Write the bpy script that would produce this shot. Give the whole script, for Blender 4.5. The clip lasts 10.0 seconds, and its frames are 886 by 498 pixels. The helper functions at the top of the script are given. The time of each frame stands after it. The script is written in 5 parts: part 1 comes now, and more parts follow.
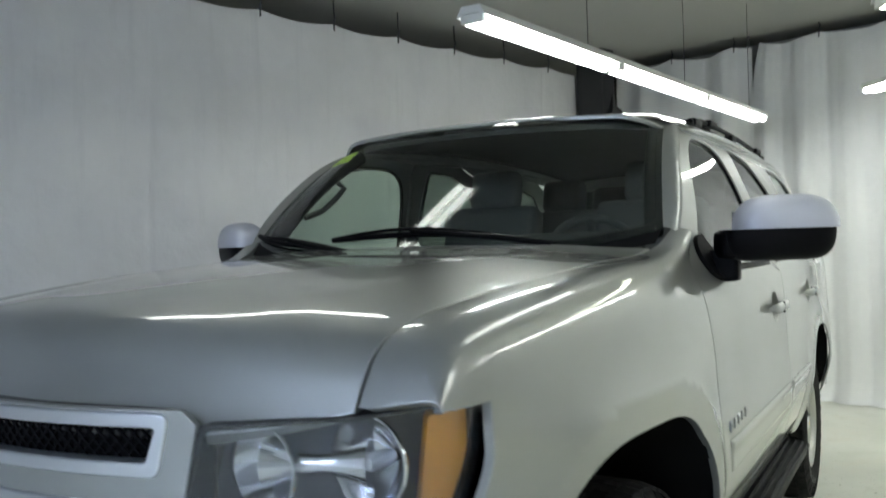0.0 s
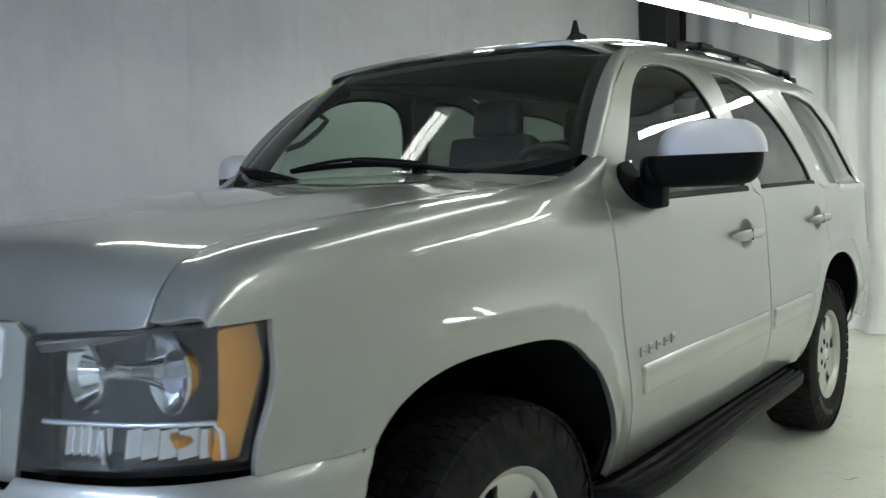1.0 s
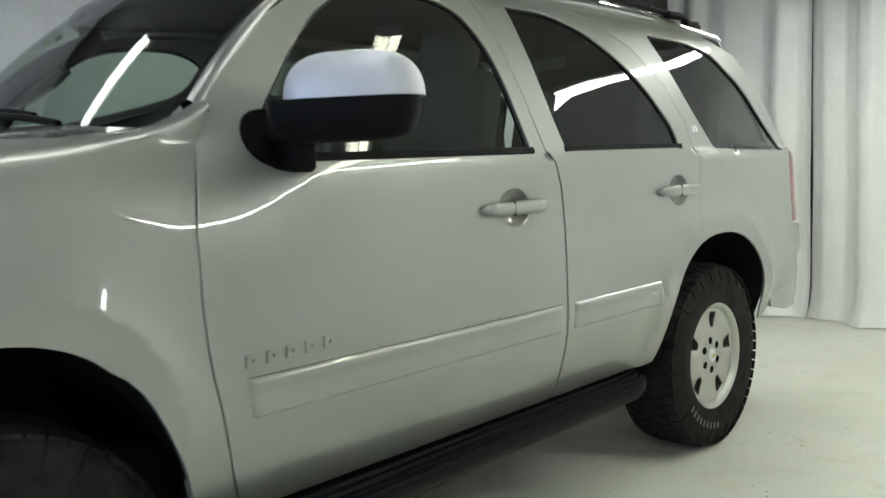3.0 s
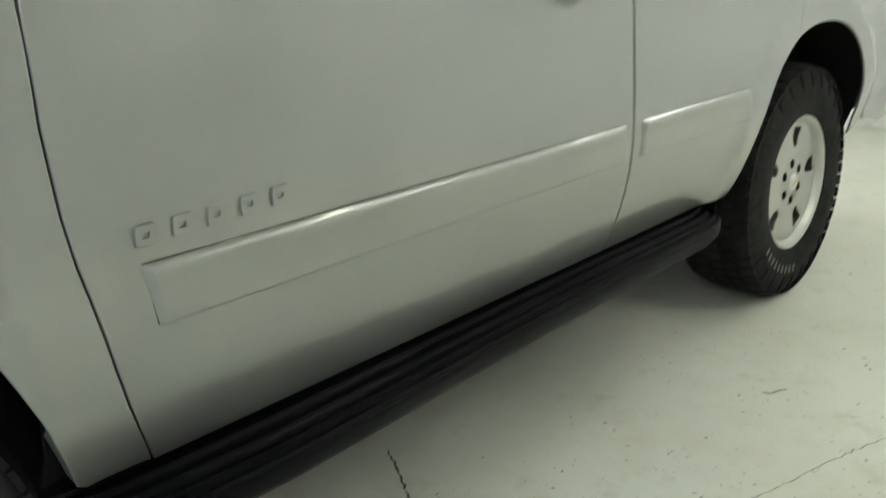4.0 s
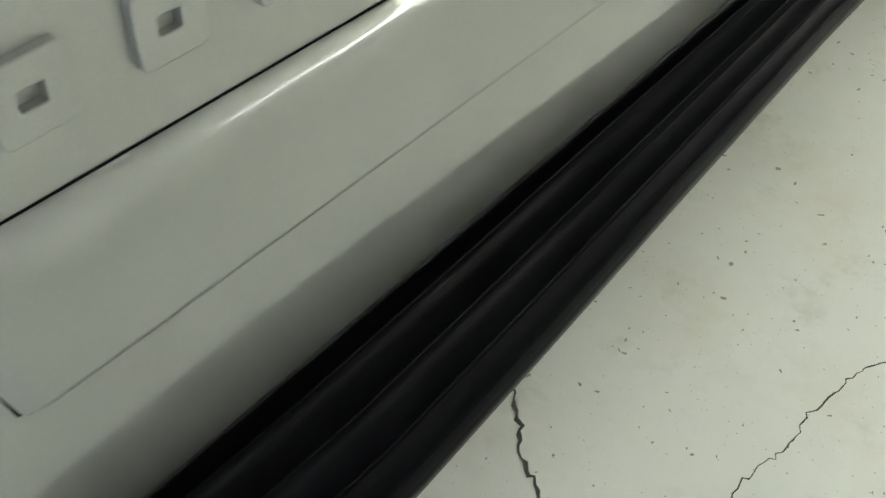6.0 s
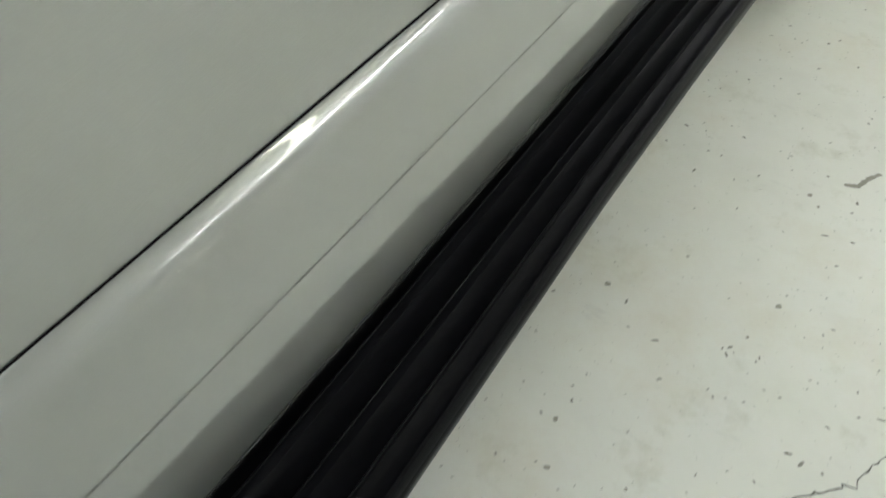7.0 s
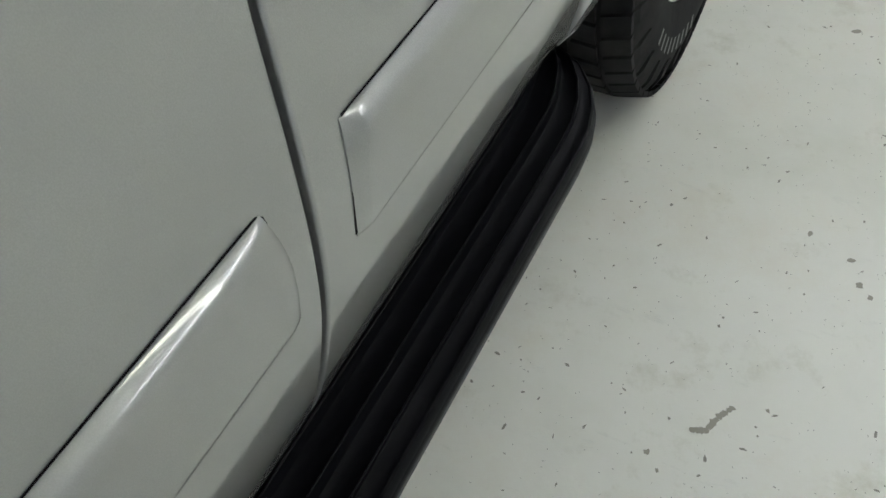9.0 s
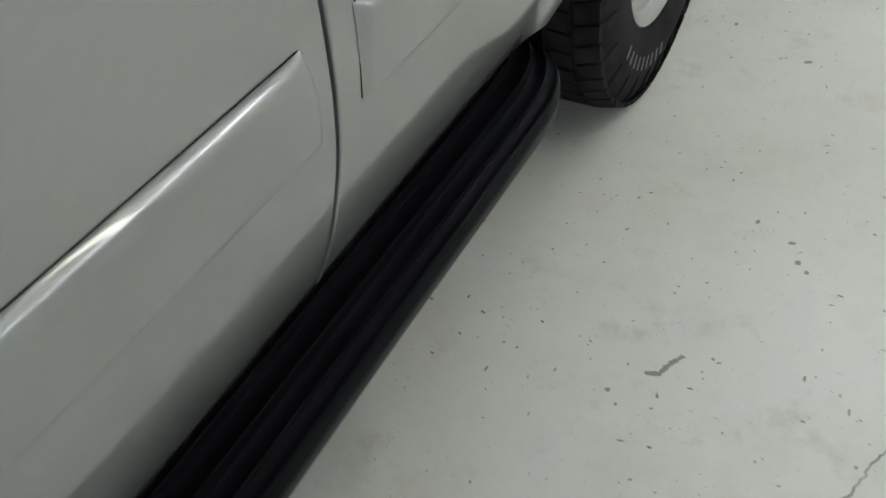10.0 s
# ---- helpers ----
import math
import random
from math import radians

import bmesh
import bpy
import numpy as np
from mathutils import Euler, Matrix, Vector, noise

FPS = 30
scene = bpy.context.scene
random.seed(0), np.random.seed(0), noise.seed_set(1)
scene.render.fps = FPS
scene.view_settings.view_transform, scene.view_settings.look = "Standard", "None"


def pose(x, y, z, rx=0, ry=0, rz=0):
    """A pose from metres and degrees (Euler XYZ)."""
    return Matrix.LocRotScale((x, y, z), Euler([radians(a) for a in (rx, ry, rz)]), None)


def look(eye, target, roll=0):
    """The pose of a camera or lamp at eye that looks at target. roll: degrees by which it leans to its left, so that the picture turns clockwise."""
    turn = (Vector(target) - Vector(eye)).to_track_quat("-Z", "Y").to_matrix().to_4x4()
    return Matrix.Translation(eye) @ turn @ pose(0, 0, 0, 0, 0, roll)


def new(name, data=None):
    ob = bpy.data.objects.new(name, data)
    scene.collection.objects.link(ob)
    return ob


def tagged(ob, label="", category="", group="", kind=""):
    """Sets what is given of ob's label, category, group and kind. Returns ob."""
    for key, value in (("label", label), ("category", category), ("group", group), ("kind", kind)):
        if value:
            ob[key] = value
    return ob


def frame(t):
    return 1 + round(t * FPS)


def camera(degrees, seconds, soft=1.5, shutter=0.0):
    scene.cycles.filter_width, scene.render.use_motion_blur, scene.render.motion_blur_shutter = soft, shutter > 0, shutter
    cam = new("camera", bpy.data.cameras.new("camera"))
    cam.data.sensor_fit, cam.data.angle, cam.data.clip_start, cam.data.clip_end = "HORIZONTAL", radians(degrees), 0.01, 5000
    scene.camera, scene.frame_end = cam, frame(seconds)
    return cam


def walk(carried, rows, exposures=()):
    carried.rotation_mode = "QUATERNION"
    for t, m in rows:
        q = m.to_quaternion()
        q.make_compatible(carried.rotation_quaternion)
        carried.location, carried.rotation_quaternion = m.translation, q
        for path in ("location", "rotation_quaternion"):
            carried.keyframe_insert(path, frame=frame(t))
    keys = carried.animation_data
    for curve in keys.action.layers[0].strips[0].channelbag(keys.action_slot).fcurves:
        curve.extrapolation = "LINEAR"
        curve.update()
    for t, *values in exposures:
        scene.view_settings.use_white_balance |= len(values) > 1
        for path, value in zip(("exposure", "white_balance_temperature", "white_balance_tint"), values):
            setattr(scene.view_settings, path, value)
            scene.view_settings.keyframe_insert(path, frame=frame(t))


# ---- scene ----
cam = camera(53.57, 10.0, shutter=0.35)
PATH = [
    (0, (1.556, -1.113, 1.408), (0.575, 0.630, 1.403), -1.79),
    (0.5, (1.883, -1.003, 1.402), (0.769, 0.651, 1.254), -2.19),
    (1, (2.140, -0.851, 1.383), (0.918, 0.725, 1.229), -2.35),
    (1.5, (2.414, -0.565, 1.372), (1.115, 0.948, 1.221), -2.50),
    (2, (2.703, -0.257, 1.341), (1.357, 1.215, 1.194), -2.78),
    (2.2, (2.813, -0.133, 1.325), (1.448, 1.322, 1.183), -2.90),
    (3.4, (2.516, 0.747, 1.259), (1.130, 2.155, 0.952), -2.70),
    (3.5, (2.462, 0.810, 1.250), (1.074, 2.207, 0.902), -2.96),
    (4, (2.084, 1.031, 1.188), (0.761, 2.390, 0.553), -2.64),
    (4.5, (1.691, 1.194, 1.169), (0.496, 2.455, 0.178), -0.81),
    (5, (1.410, 1.383, 1.065), (0.364, 2.507, -0.216), 0.04),
    (5.2, (1.360, 1.437, 1.047), (0.357, 2.500, -0.318), -0.53),
    (6.3, (1.265, 1.586, 1.025), (0.382, 2.628, -0.436), -1.13),
    (6.5, (1.267, 1.653, 1.048), (0.404, 2.716, -0.410), -1.64),
    (7, (1.239, 1.923, 1.058), (0.472, 3.017, -0.430), -2.13),
    (7.5, (1.219, 2.119, 1.036), (0.461, 3.211, -0.458), -3.28),
    (8, (1.209, 2.221, 1.053), (0.461, 3.298, -0.457), -3.53),
    (8.5, (1.236, 2.437, 1.139), (0.488, 3.496, -0.384), -5.85),
    (9, (1.227, 2.555, 1.091), (0.545, 3.653, -0.435), -6.47),
    (9.5, (1.226, 2.527, 1.083), (0.546, 3.648, -0.428), -6.41),
    (10, (1.379, 2.330, 1.136), (0.623, 3.531, -0.273), -5.37),
]
EXPOSURES = [(0, -0.32, 6540, 12), (1, -0.28, 6580, 12), (2, -0.17, 6620, 11), (3.5, -0.16, 6740, 10), (5, 0.04, 6890, 12), (6.5, 0.17, 6650, 16), (7.5, -0.01, 6430, 19), (9, -0.26, 6250, 22), (10, -0.35, 6220, 22)]
walk(cam, [(t, look(e, g, r)) for t, e, g, r in PATH], EXPOSURES)

# ---- light ----
world = bpy.data.worlds.new("world")
scene.world = world
world.use_nodes = True
world.node_tree.nodes["Background"].inputs[0].default_value = (0.75, 0.8, 0.75, 1)
world.node_tree.nodes["Background"].inputs[1].default_value = 0.02

XC = 0.03          # the car's middle plane
ROOM = radians(-15)  # the room is turned against the car
RX, RY = Vector((math.cos(ROOM), math.sin(ROOM), 0)), Vector((-math.sin(ROOM), math.cos(ROOM), 0))


# ---- materials ----
def material(name, base, rough=0.5, metal=0.0, coat=0.0, ior=1.5, spec=0.5):
    m = bpy.data.materials.new(name)
    m.use_nodes = True
    b = m.node_tree.nodes["Principled BSDF"]
    b.inputs["Base Color"].default_value = (*base, 1)
    b.inputs["Roughness"].default_value = rough
    b.inputs["Metallic"].default_value = metal
    b.inputs["Coat Weight"].default_value = coat
    b.inputs["IOR"].default_value = ior
    b.inputs["Specular IOR Level"].default_value = spec
    return m


def node(m, kind, **values):
    n = m.node_tree.nodes.new(kind)
    for key, v in values.items():
        if key in n.inputs:
            n.inputs[key].default_value = v
    return n


def join(m, a, out, b, inp):
    m.node_tree.links.new(a.outputs[out], b.inputs[inp])


def coords(m, scale=(1, 1, 1)):
    c = node(m, "ShaderNodeTexCoord")
    g = node(m, "ShaderNodeMapping")
    g.inputs["Scale"].default_value = scale
    join(m, c, "Object", g, "Vector")
    return g


def noise_tex(m, at, scale, detail=4.0, rough=0.6):
    n = node(m, "ShaderNodeTexNoise", Scale=scale, Detail=detail, Roughness=rough)
    join(m, at, "Vector", n, "Vector")
    return n


def ramp(m, src, out, stops):
    r = node(m, "ShaderNodeValToRGB")
    while len(r.color_ramp.elements) < len(stops):
        r.color_ramp.elements.new(0.5)
    for e, (p, c) in zip(r.color_ramp.elements, stops):
        e.position, e.color = p, (*c, 1)
    join(m, src, out, r, "Fac")
    return r


def bumped(m, src, out, strength, distance):
    b = node(m, "ShaderNodeBump", Strength=strength, Distance=distance)
    join(m, src, out, b, "Height")
    join(m, b, "Normal", m.node_tree.nodes["Principled BSDF"], "Normal")
    return b


def mix_color(m, fac, fac_out, a, b):
    x = node(m, "ShaderNodeMix")
    x.data_type = "RGBA"
    if fac is not None:
        join(m, fac, fac_out, x, 0)
    for slot, v in ((6, a), (7, b)):
        if isinstance(v, tuple):
            x.inputs[slot].default_value = (*v, 1)
        else:
            m.node_tree.links.new(v, x.inputs[slot])
    return x


def bsdf(m):
    return m.node_tree.nodes["Principled BSDF"]


def paint_material():
    m = material("silver_paint", (0.52, 0.53, 0.49), rough=0.40, metal=0.66, coat=1.0)
    bsdf(m).inputs["Coat Roughness"].default_value = 0.02
    bsdf(m).inputs["Coat IOR"].default_value = 1.62
    at = coords(m)
    flake = noise_tex(m, at, 1400, 2)
    r = ramp(m, flake, "Fac", [(0.35, (0.275, 0.28, 0.27)), (0.65, (0.315, 0.32, 0.307))])
    dust = noise_tex(m, at, 3.5, 5)
    d = ramp(m, dust, "Fac", [(0.45, (0, 0, 0)), (0.8, (1, 1, 1))])
    x = mix_color(m, d, "Color", r.outputs["Color"], (0.288, 0.293, 0.28))
    m.node_tree.links.new(x.outputs[2], bsdf(m).inputs["Base Color"])
    rr = node(m, "ShaderNodeMapRange")
    rr.inputs["To Min"].default_value, rr.inputs["To Max"].default_value = 0.37, 0.43
    join(m, dust, "Fac", rr, "Value")
    join(m, rr, "Result", bsdf(m), "Roughness")
    return m


def plastic_material(name, base, rough, grain=700.0):
    m = material(name, base, rough, spec=0.07 if max(base) < 0.02 else 0.5)
    at = coords(m)
    n = noise_tex(m, at, grain, 2)
    bumped(m, n, "Fac", 0.25, 0.0006)
    big = noise_tex(m, at, 9, 4)
    rr = node(m, "ShaderNodeMapRange")
    rr.inputs["To Min"].default_value, rr.inputs["To Max"].default_value = rough - 0.08, rough + 0.1
    join(m, big, "Fac", rr, "Value")
    join(m, rr, "Result", bsdf(m), "Roughness")
    return m


def glass_material(name, tint, rough=0.0):
    m = bpy.data.materials.new(name)
    m.use_nodes = True
    nt = m.node_tree
    nt.nodes.remove(nt.nodes["Principled BSDF"])
    t = nt.nodes.new("ShaderNodeBsdfTransparent")
    t.inputs[0].default_value = (*tint, 1)
    g = nt.nodes.new("ShaderNodeBsdfGlossy")
    g.inputs["Roughness"].default_value = rough
    w = nt.nodes.new("ShaderNodeLayerWeight")
    w.inputs[0].default_value = 0.5
    p = nt.nodes.new("ShaderNodeMath")
    p.operation = "POWER"
    p.inputs[1].default_value = 5.0
    f = nt.nodes.new("ShaderNodeMath")
    f.operation = "MULTIPLY_ADD"
    f.inputs[1].default_value, f.inputs[2].default_value = 0.92, 0.08
    x = nt.nodes.new("ShaderNodeMixShader")
    nt.links.new(w.outputs["Facing"], p.inputs[0])
    nt.links.new(p.outputs[0], f.inputs[0])
    nt.links.new(f.outputs[0], x.inputs[0])
    nt.links.new(t.outputs[0], x.inputs[1])
    nt.links.new(g.outputs[0], x.inputs[2])
    nt.links.new(x.outputs[0], nt.nodes["Material Output"].inputs[0])
    return m


def glow_material(name, color, strength):
    m = material(name, (0.9, 0.9, 0.9))
    bsdf(m).inputs["Emission Color"].default_value = (*color, 1)
    bsdf(m).inputs["Emission Strength"].default_value = strength
    return m


def floor_material():
    m = material("painted_concrete", (0.62, 0.63, 0.55), rough=0.38)
    at = coords(m)
    big = noise_tex(m, at, 1.3, 6, 0.65)
    base = ramp(m, big, "Fac", [(0.3, (0.60, 0.605, 0.51)), (0.52, (0.72, 0.725, 0.645)), (0.8, (0.79, 0.795, 0.73))])
    mid = noise_tex(m, at, 6.5, 9, 0.72)
    stain = ramp(m, mid, "Fac", [(0.56, (0, 0, 0)), (0.78, (1, 1, 1))])
    x1 = mix_color(m, stain, "Color", base.outputs["Color"], (0.50, 0.495, 0.385))
    warm = noise_tex(m, at, 2.6, 7, 0.7)
    tan = ramp(m, warm, "Fac", [(0.50, (0, 0, 0)), (0.74, (0.75, 0.75, 0.75))])
    x0 = mix_color(m, tan, "Color", x1.outputs[2], (0.60, 0.565, 0.44))
    scuff = noise_tex(m, coords(m, (1.0, 3.5, 1.0)), 9.0, 8, 0.75)
    grey = ramp(m, scuff, "Fac", [(0.60, (0, 0, 0)), (0.76, (0.6, 0.6, 0.6))])
    x1 = mix_color(m, grey, "Color", x0.outputs[2], (0.50, 0.51, 0.45))
    fine = noise_tex(m, at, 55, 3, 0.55)
    speck = ramp(m, fine, "Fac", [(0.79, (0, 0, 0)), (0.82, (1, 1, 1))])
    x2 = mix_color(m, speck, "Color", x1.outputs[2], (0.30, 0.30, 0.24))
    m.node_tree.links.new(x2.outputs[2], bsdf(m).inputs["Base Color"])
    grain = noise_tex(m, at, 160, 3)
    bumped(m, grain, "Fac", 0.12, 0.002)
    return m


def cloth_material(name, lo, hi):
    m = material(name, (0.8, 0.8, 0.8), rough=0.45)
    at = coords(m)
    n = noise_tex(m, at, 2.2, 5)
    r = ramp(m, n, "Fac", [(0.3, lo), (0.7, hi)])
    streak = noise_tex(m, coords(m, (5, 5, 0.5)), 2.0, 4)
    dirt = ramp(m, streak, "Fac", [(0.55, (0, 0, 0)), (0.85, (1, 1, 1))])
    x = mix_color(m, dirt, "Color", r.outputs["Color"], tuple(c * 0.95 for c in lo))
    m.node_tree.links.new(x.outputs[2], bsdf(m).inputs["Base Color"])
    w = noise_tex(m, at, 6.0, 3)
    bumped(m, w, "Fac", 0.35, 0.03)
    return m


def rubber_material():
    m = material("tyre_rubber", (0.018, 0.018, 0.018), rough=0.8, spec=0.12)
    at = coords(m)
    n = noise_tex(m, at, 14, 5)
    r = ramp(m, n, "Fac", [(0.35, (0.010, 0.010, 0.010)), (0.7, (0.024, 0.0235, 0.022))])
    join(m, r, "Color", bsdf(m), "Base Color")
    g = noise_tex(m, at, 300, 2)
    bumped(m, g, "Fac", 0.2, 0.001)
    return m


PAINT = paint_material()
BLACK = plastic_material("black_plastic", (0.0035, 0.0035, 0.0042), 0.5)
BOARD = plastic_material("board_plastic", (0.0030, 0.0031, 0.0040), 0.40, 900.0)
GLOSSBLACK = material("gloss_black", (0.006, 0.006, 0.007), 0.25, spec=0.3)
DARK = material("dark_underbody", (0.004, 0.004, 0.004), 0.95, spec=0.1)
GLASS = glass_material("clear_glass", (0.74, 0.83, 0.77))
SIDE = glass_material("side_glass", (0.55, 0.63, 0.57))
TINT = glass_material("tinted_glass", (0.20, 0.24, 0.215))
LENS = glass_material("lamp_lens", (0.92, 0.93, 0.94))
CHROME = material("chrome", (0.82, 0.82, 0.84), 0.07, 1.0)
SATIN = material("satin_silver", (0.66, 0.68, 0.72), 0.28, 0.9, 0.4)
ALLOY = material("machined_alloy", (0.42, 0.42, 0.39), 0.34, 0.9, 0.5)
AMBER = material("amber_lens", (0.55, 0.225, 0.012), 0.25, coat=0.4)
REFLECT = material("lamp_reflector", (0.75, 0.76, 0.78), 0.13, 1.0)
RED = material("red_lens", (0.16, 0.006, 0.009), 0.15, coat=0.6)
SMOKE = material("smoked_lamp_housing", (0.026, 0.032, 0.050), 0.4)
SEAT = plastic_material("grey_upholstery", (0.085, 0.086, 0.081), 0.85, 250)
PILLAR = plastic_material("dark_pillar_trim", (0.014, 0.0145, 0.014), 0.8, 350)
TRIM = plastic_material("dark_trim", (0.03, 0.031, 0.03), 0.7, 350)
RUBBER = rubber_material()
FLOOR = floor_material()
CLOTH = cloth_material("white_curtain_cloth", (0.80, 0.80, 0.80), (0.87, 0.87, 0.86))
SHEET = cloth_material("dull_white_sheeting", (0.60, 0.60, 0.615), (0.68, 0.68, 0.69))
CEIL = material("ceiling_board", (0.37, 0.37, 0.34), 0.9)
POST = material("dark_post", (0.03, 0.03, 0.032), 0.7)
HOUSING = material("white_enamel", (0.7, 0.71, 0.68), 0.4)
TUBE = glow_material("fluorescent_tube", (0.92, 1.0, 0.80), 14)
BRIGHT = glow_material("bright_fluorescent_tube", (0.93, 1.0, 0.95), 38)
COOL = glow_material("cool_white_tube", (0.58, 0.73, 1.0), 165)
WEAK = glow_material("weak_old_tube", (0.93, 1.0, 0.94), 11)
# silver cap, its lavender tint standing in for the curtain it reflects
CAP_SHEEN = material("mirror_cap_paint", (0.47, 0.48, 0.54), 0.5, 0.35, 0.25)
CRACK = material("crack_fill", (0.06, 0.06, 0.045), 0.95)
GREEN = material("green_sticker", (0.42, 0.62, 0.10), 0.5)
STEEL = material("wire_steel", (0.1, 0.1, 0.1), 0.5, 0.8)


# ---- mesh helpers ----
def link_mesh(name, me, mat, parent=None, label=""):
    me.materials.append(mat)
    ob = new(name, me)
    if parent is not None:
        ob.parent = parent
    return tagged(ob, label) if label else ob


def part(name, bm, mat, parent=None, label="", smooth=True):
    me = bpy.data.meshes.new(name)
    if smooth:
        for f in bm.faces:
            f.smooth = True
    bm.normal_update()
    bm.to_mesh(me)
    bm.free()
    if smooth:
        me.set_sharp_from_angle(angle=radians(38))
    return link_mesh(name, me, mat, parent, label)


def empty(name, label, category, at=(0, 0, 0), group="", kind=""):
    ob = new(name)
    ob.location = at
    return tagged(ob, label, category, group, kind)


def spline(points):
    """A smooth curve through (t, value) knots, as a function of numpy arrays."""
    p = np.array(points, float)
    t, v = p[:, 0], p[:, 1]
    n = len(t)
    h = np.diff(t)
    a = np.zeros((n, n))
    b = np.zeros(n)
    a[0, 0] = a[-1, -1] = 1
    for i in range(1, n - 1):
        a[i, i - 1], a[i, i], a[i, i + 1] = h[i - 1], 2 * (h[i - 1] + h[i]), h[i]
        b[i] = 6 * ((v[i + 1] - v[i]) / h[i] - (v[i] - v[i - 1]) / h[i - 1])
    m = np.linalg.solve(a, b)

    def f(q):
        q = np.asarray(q, float)
        c = np.clip(q, t[0], t[-1])
        i = np.clip(np.searchsorted(t, c) - 1, 0, n - 2)
        d, e, k = c - t[i], t[i + 1] - c, h[i]
        out = m[i] * e**3 / (6 * k) + m[i + 1] * d**3 / (6 * k) + (v[i] / k - m[i] * k / 6) * e + (v[i + 1] / k - m[i + 1] * k / 6) * d
        s0 = (v[1] - v[0]) / h[0] - m[1] * h[0] / 6
        s1 = (v[-1] - v[-2]) / h[-1] + m[-2] * h[-1] / 6
        return out + np.where(q < t[0], s0 * (q - t[0]), 0) + np.where(q > t[-1], s1 * (q - t[-1]), 0)

    return f


def rounded(points, r=0.03, n=6):
    """The polygon with its corners rounded; a point may carry its own radius."""
    out = []
    k = len(points)
    for i in range(k):
        p = Vector(points[i][:2])
        a, b = Vector(points[i - 1][:2]) - p, Vector(points[(i + 1) % k][:2]) - p
        rr = points[i][2] if len(points[i]) > 2 else r
        d = min(rr, a.length * 0.48, b.length * 0.48)
        if d < 1e-4:
            out.append(tuple(p))
            continue
        s, e = p + a.normalized() * d, p + b.normalized() * d
        for j in range(n + 1):
            q = j / n
            out.append(tuple(s * (1 - q) ** 2 + p * 2 * q * (1 - q) + e * q * q))
    return out


def densify(poly, step):
    out = []
    for i, p in enumerate(poly):
        a, b = np.array(p, float), np.array(poly[(i + 1) % len(poly)], float)
        n = max(1, int(np.hypot(*(b - a)) / step))
        out += [a + (b - a) * j / n for j in range(n)]
    keep = [out[0]]
    for q in out[1:]:
        if np.hypot(*(q - keep[-1])) > step * 0.12:
            keep.append(q)
    return np.array(keep)


def inside(pts, poly):
    x, y = pts[:, 0], pts[:, 1]
    res = np.zeros(len(pts), bool)
    x0, y0 = poly[:, 0], poly[:, 1]
    x1, y1 = np.roll(x0, -1), np.roll(y0, -1)
    for a, b, c, d in zip(x0, y0, x1, y1):
        if b != d:
            hit = ((b > y) != (d > y)) & (x < (c - a) * (y - b) / (d - b) + a)
            res ^= hit
    return res


def far_from(pts, poly, d):
    keep = np.ones(len(pts), bool)
    for q in poly:
        keep &= (pts[:, 0] - q[0]) ** 2 + (pts[:, 1] - q[1]) ** 2 > d * d
    return keep


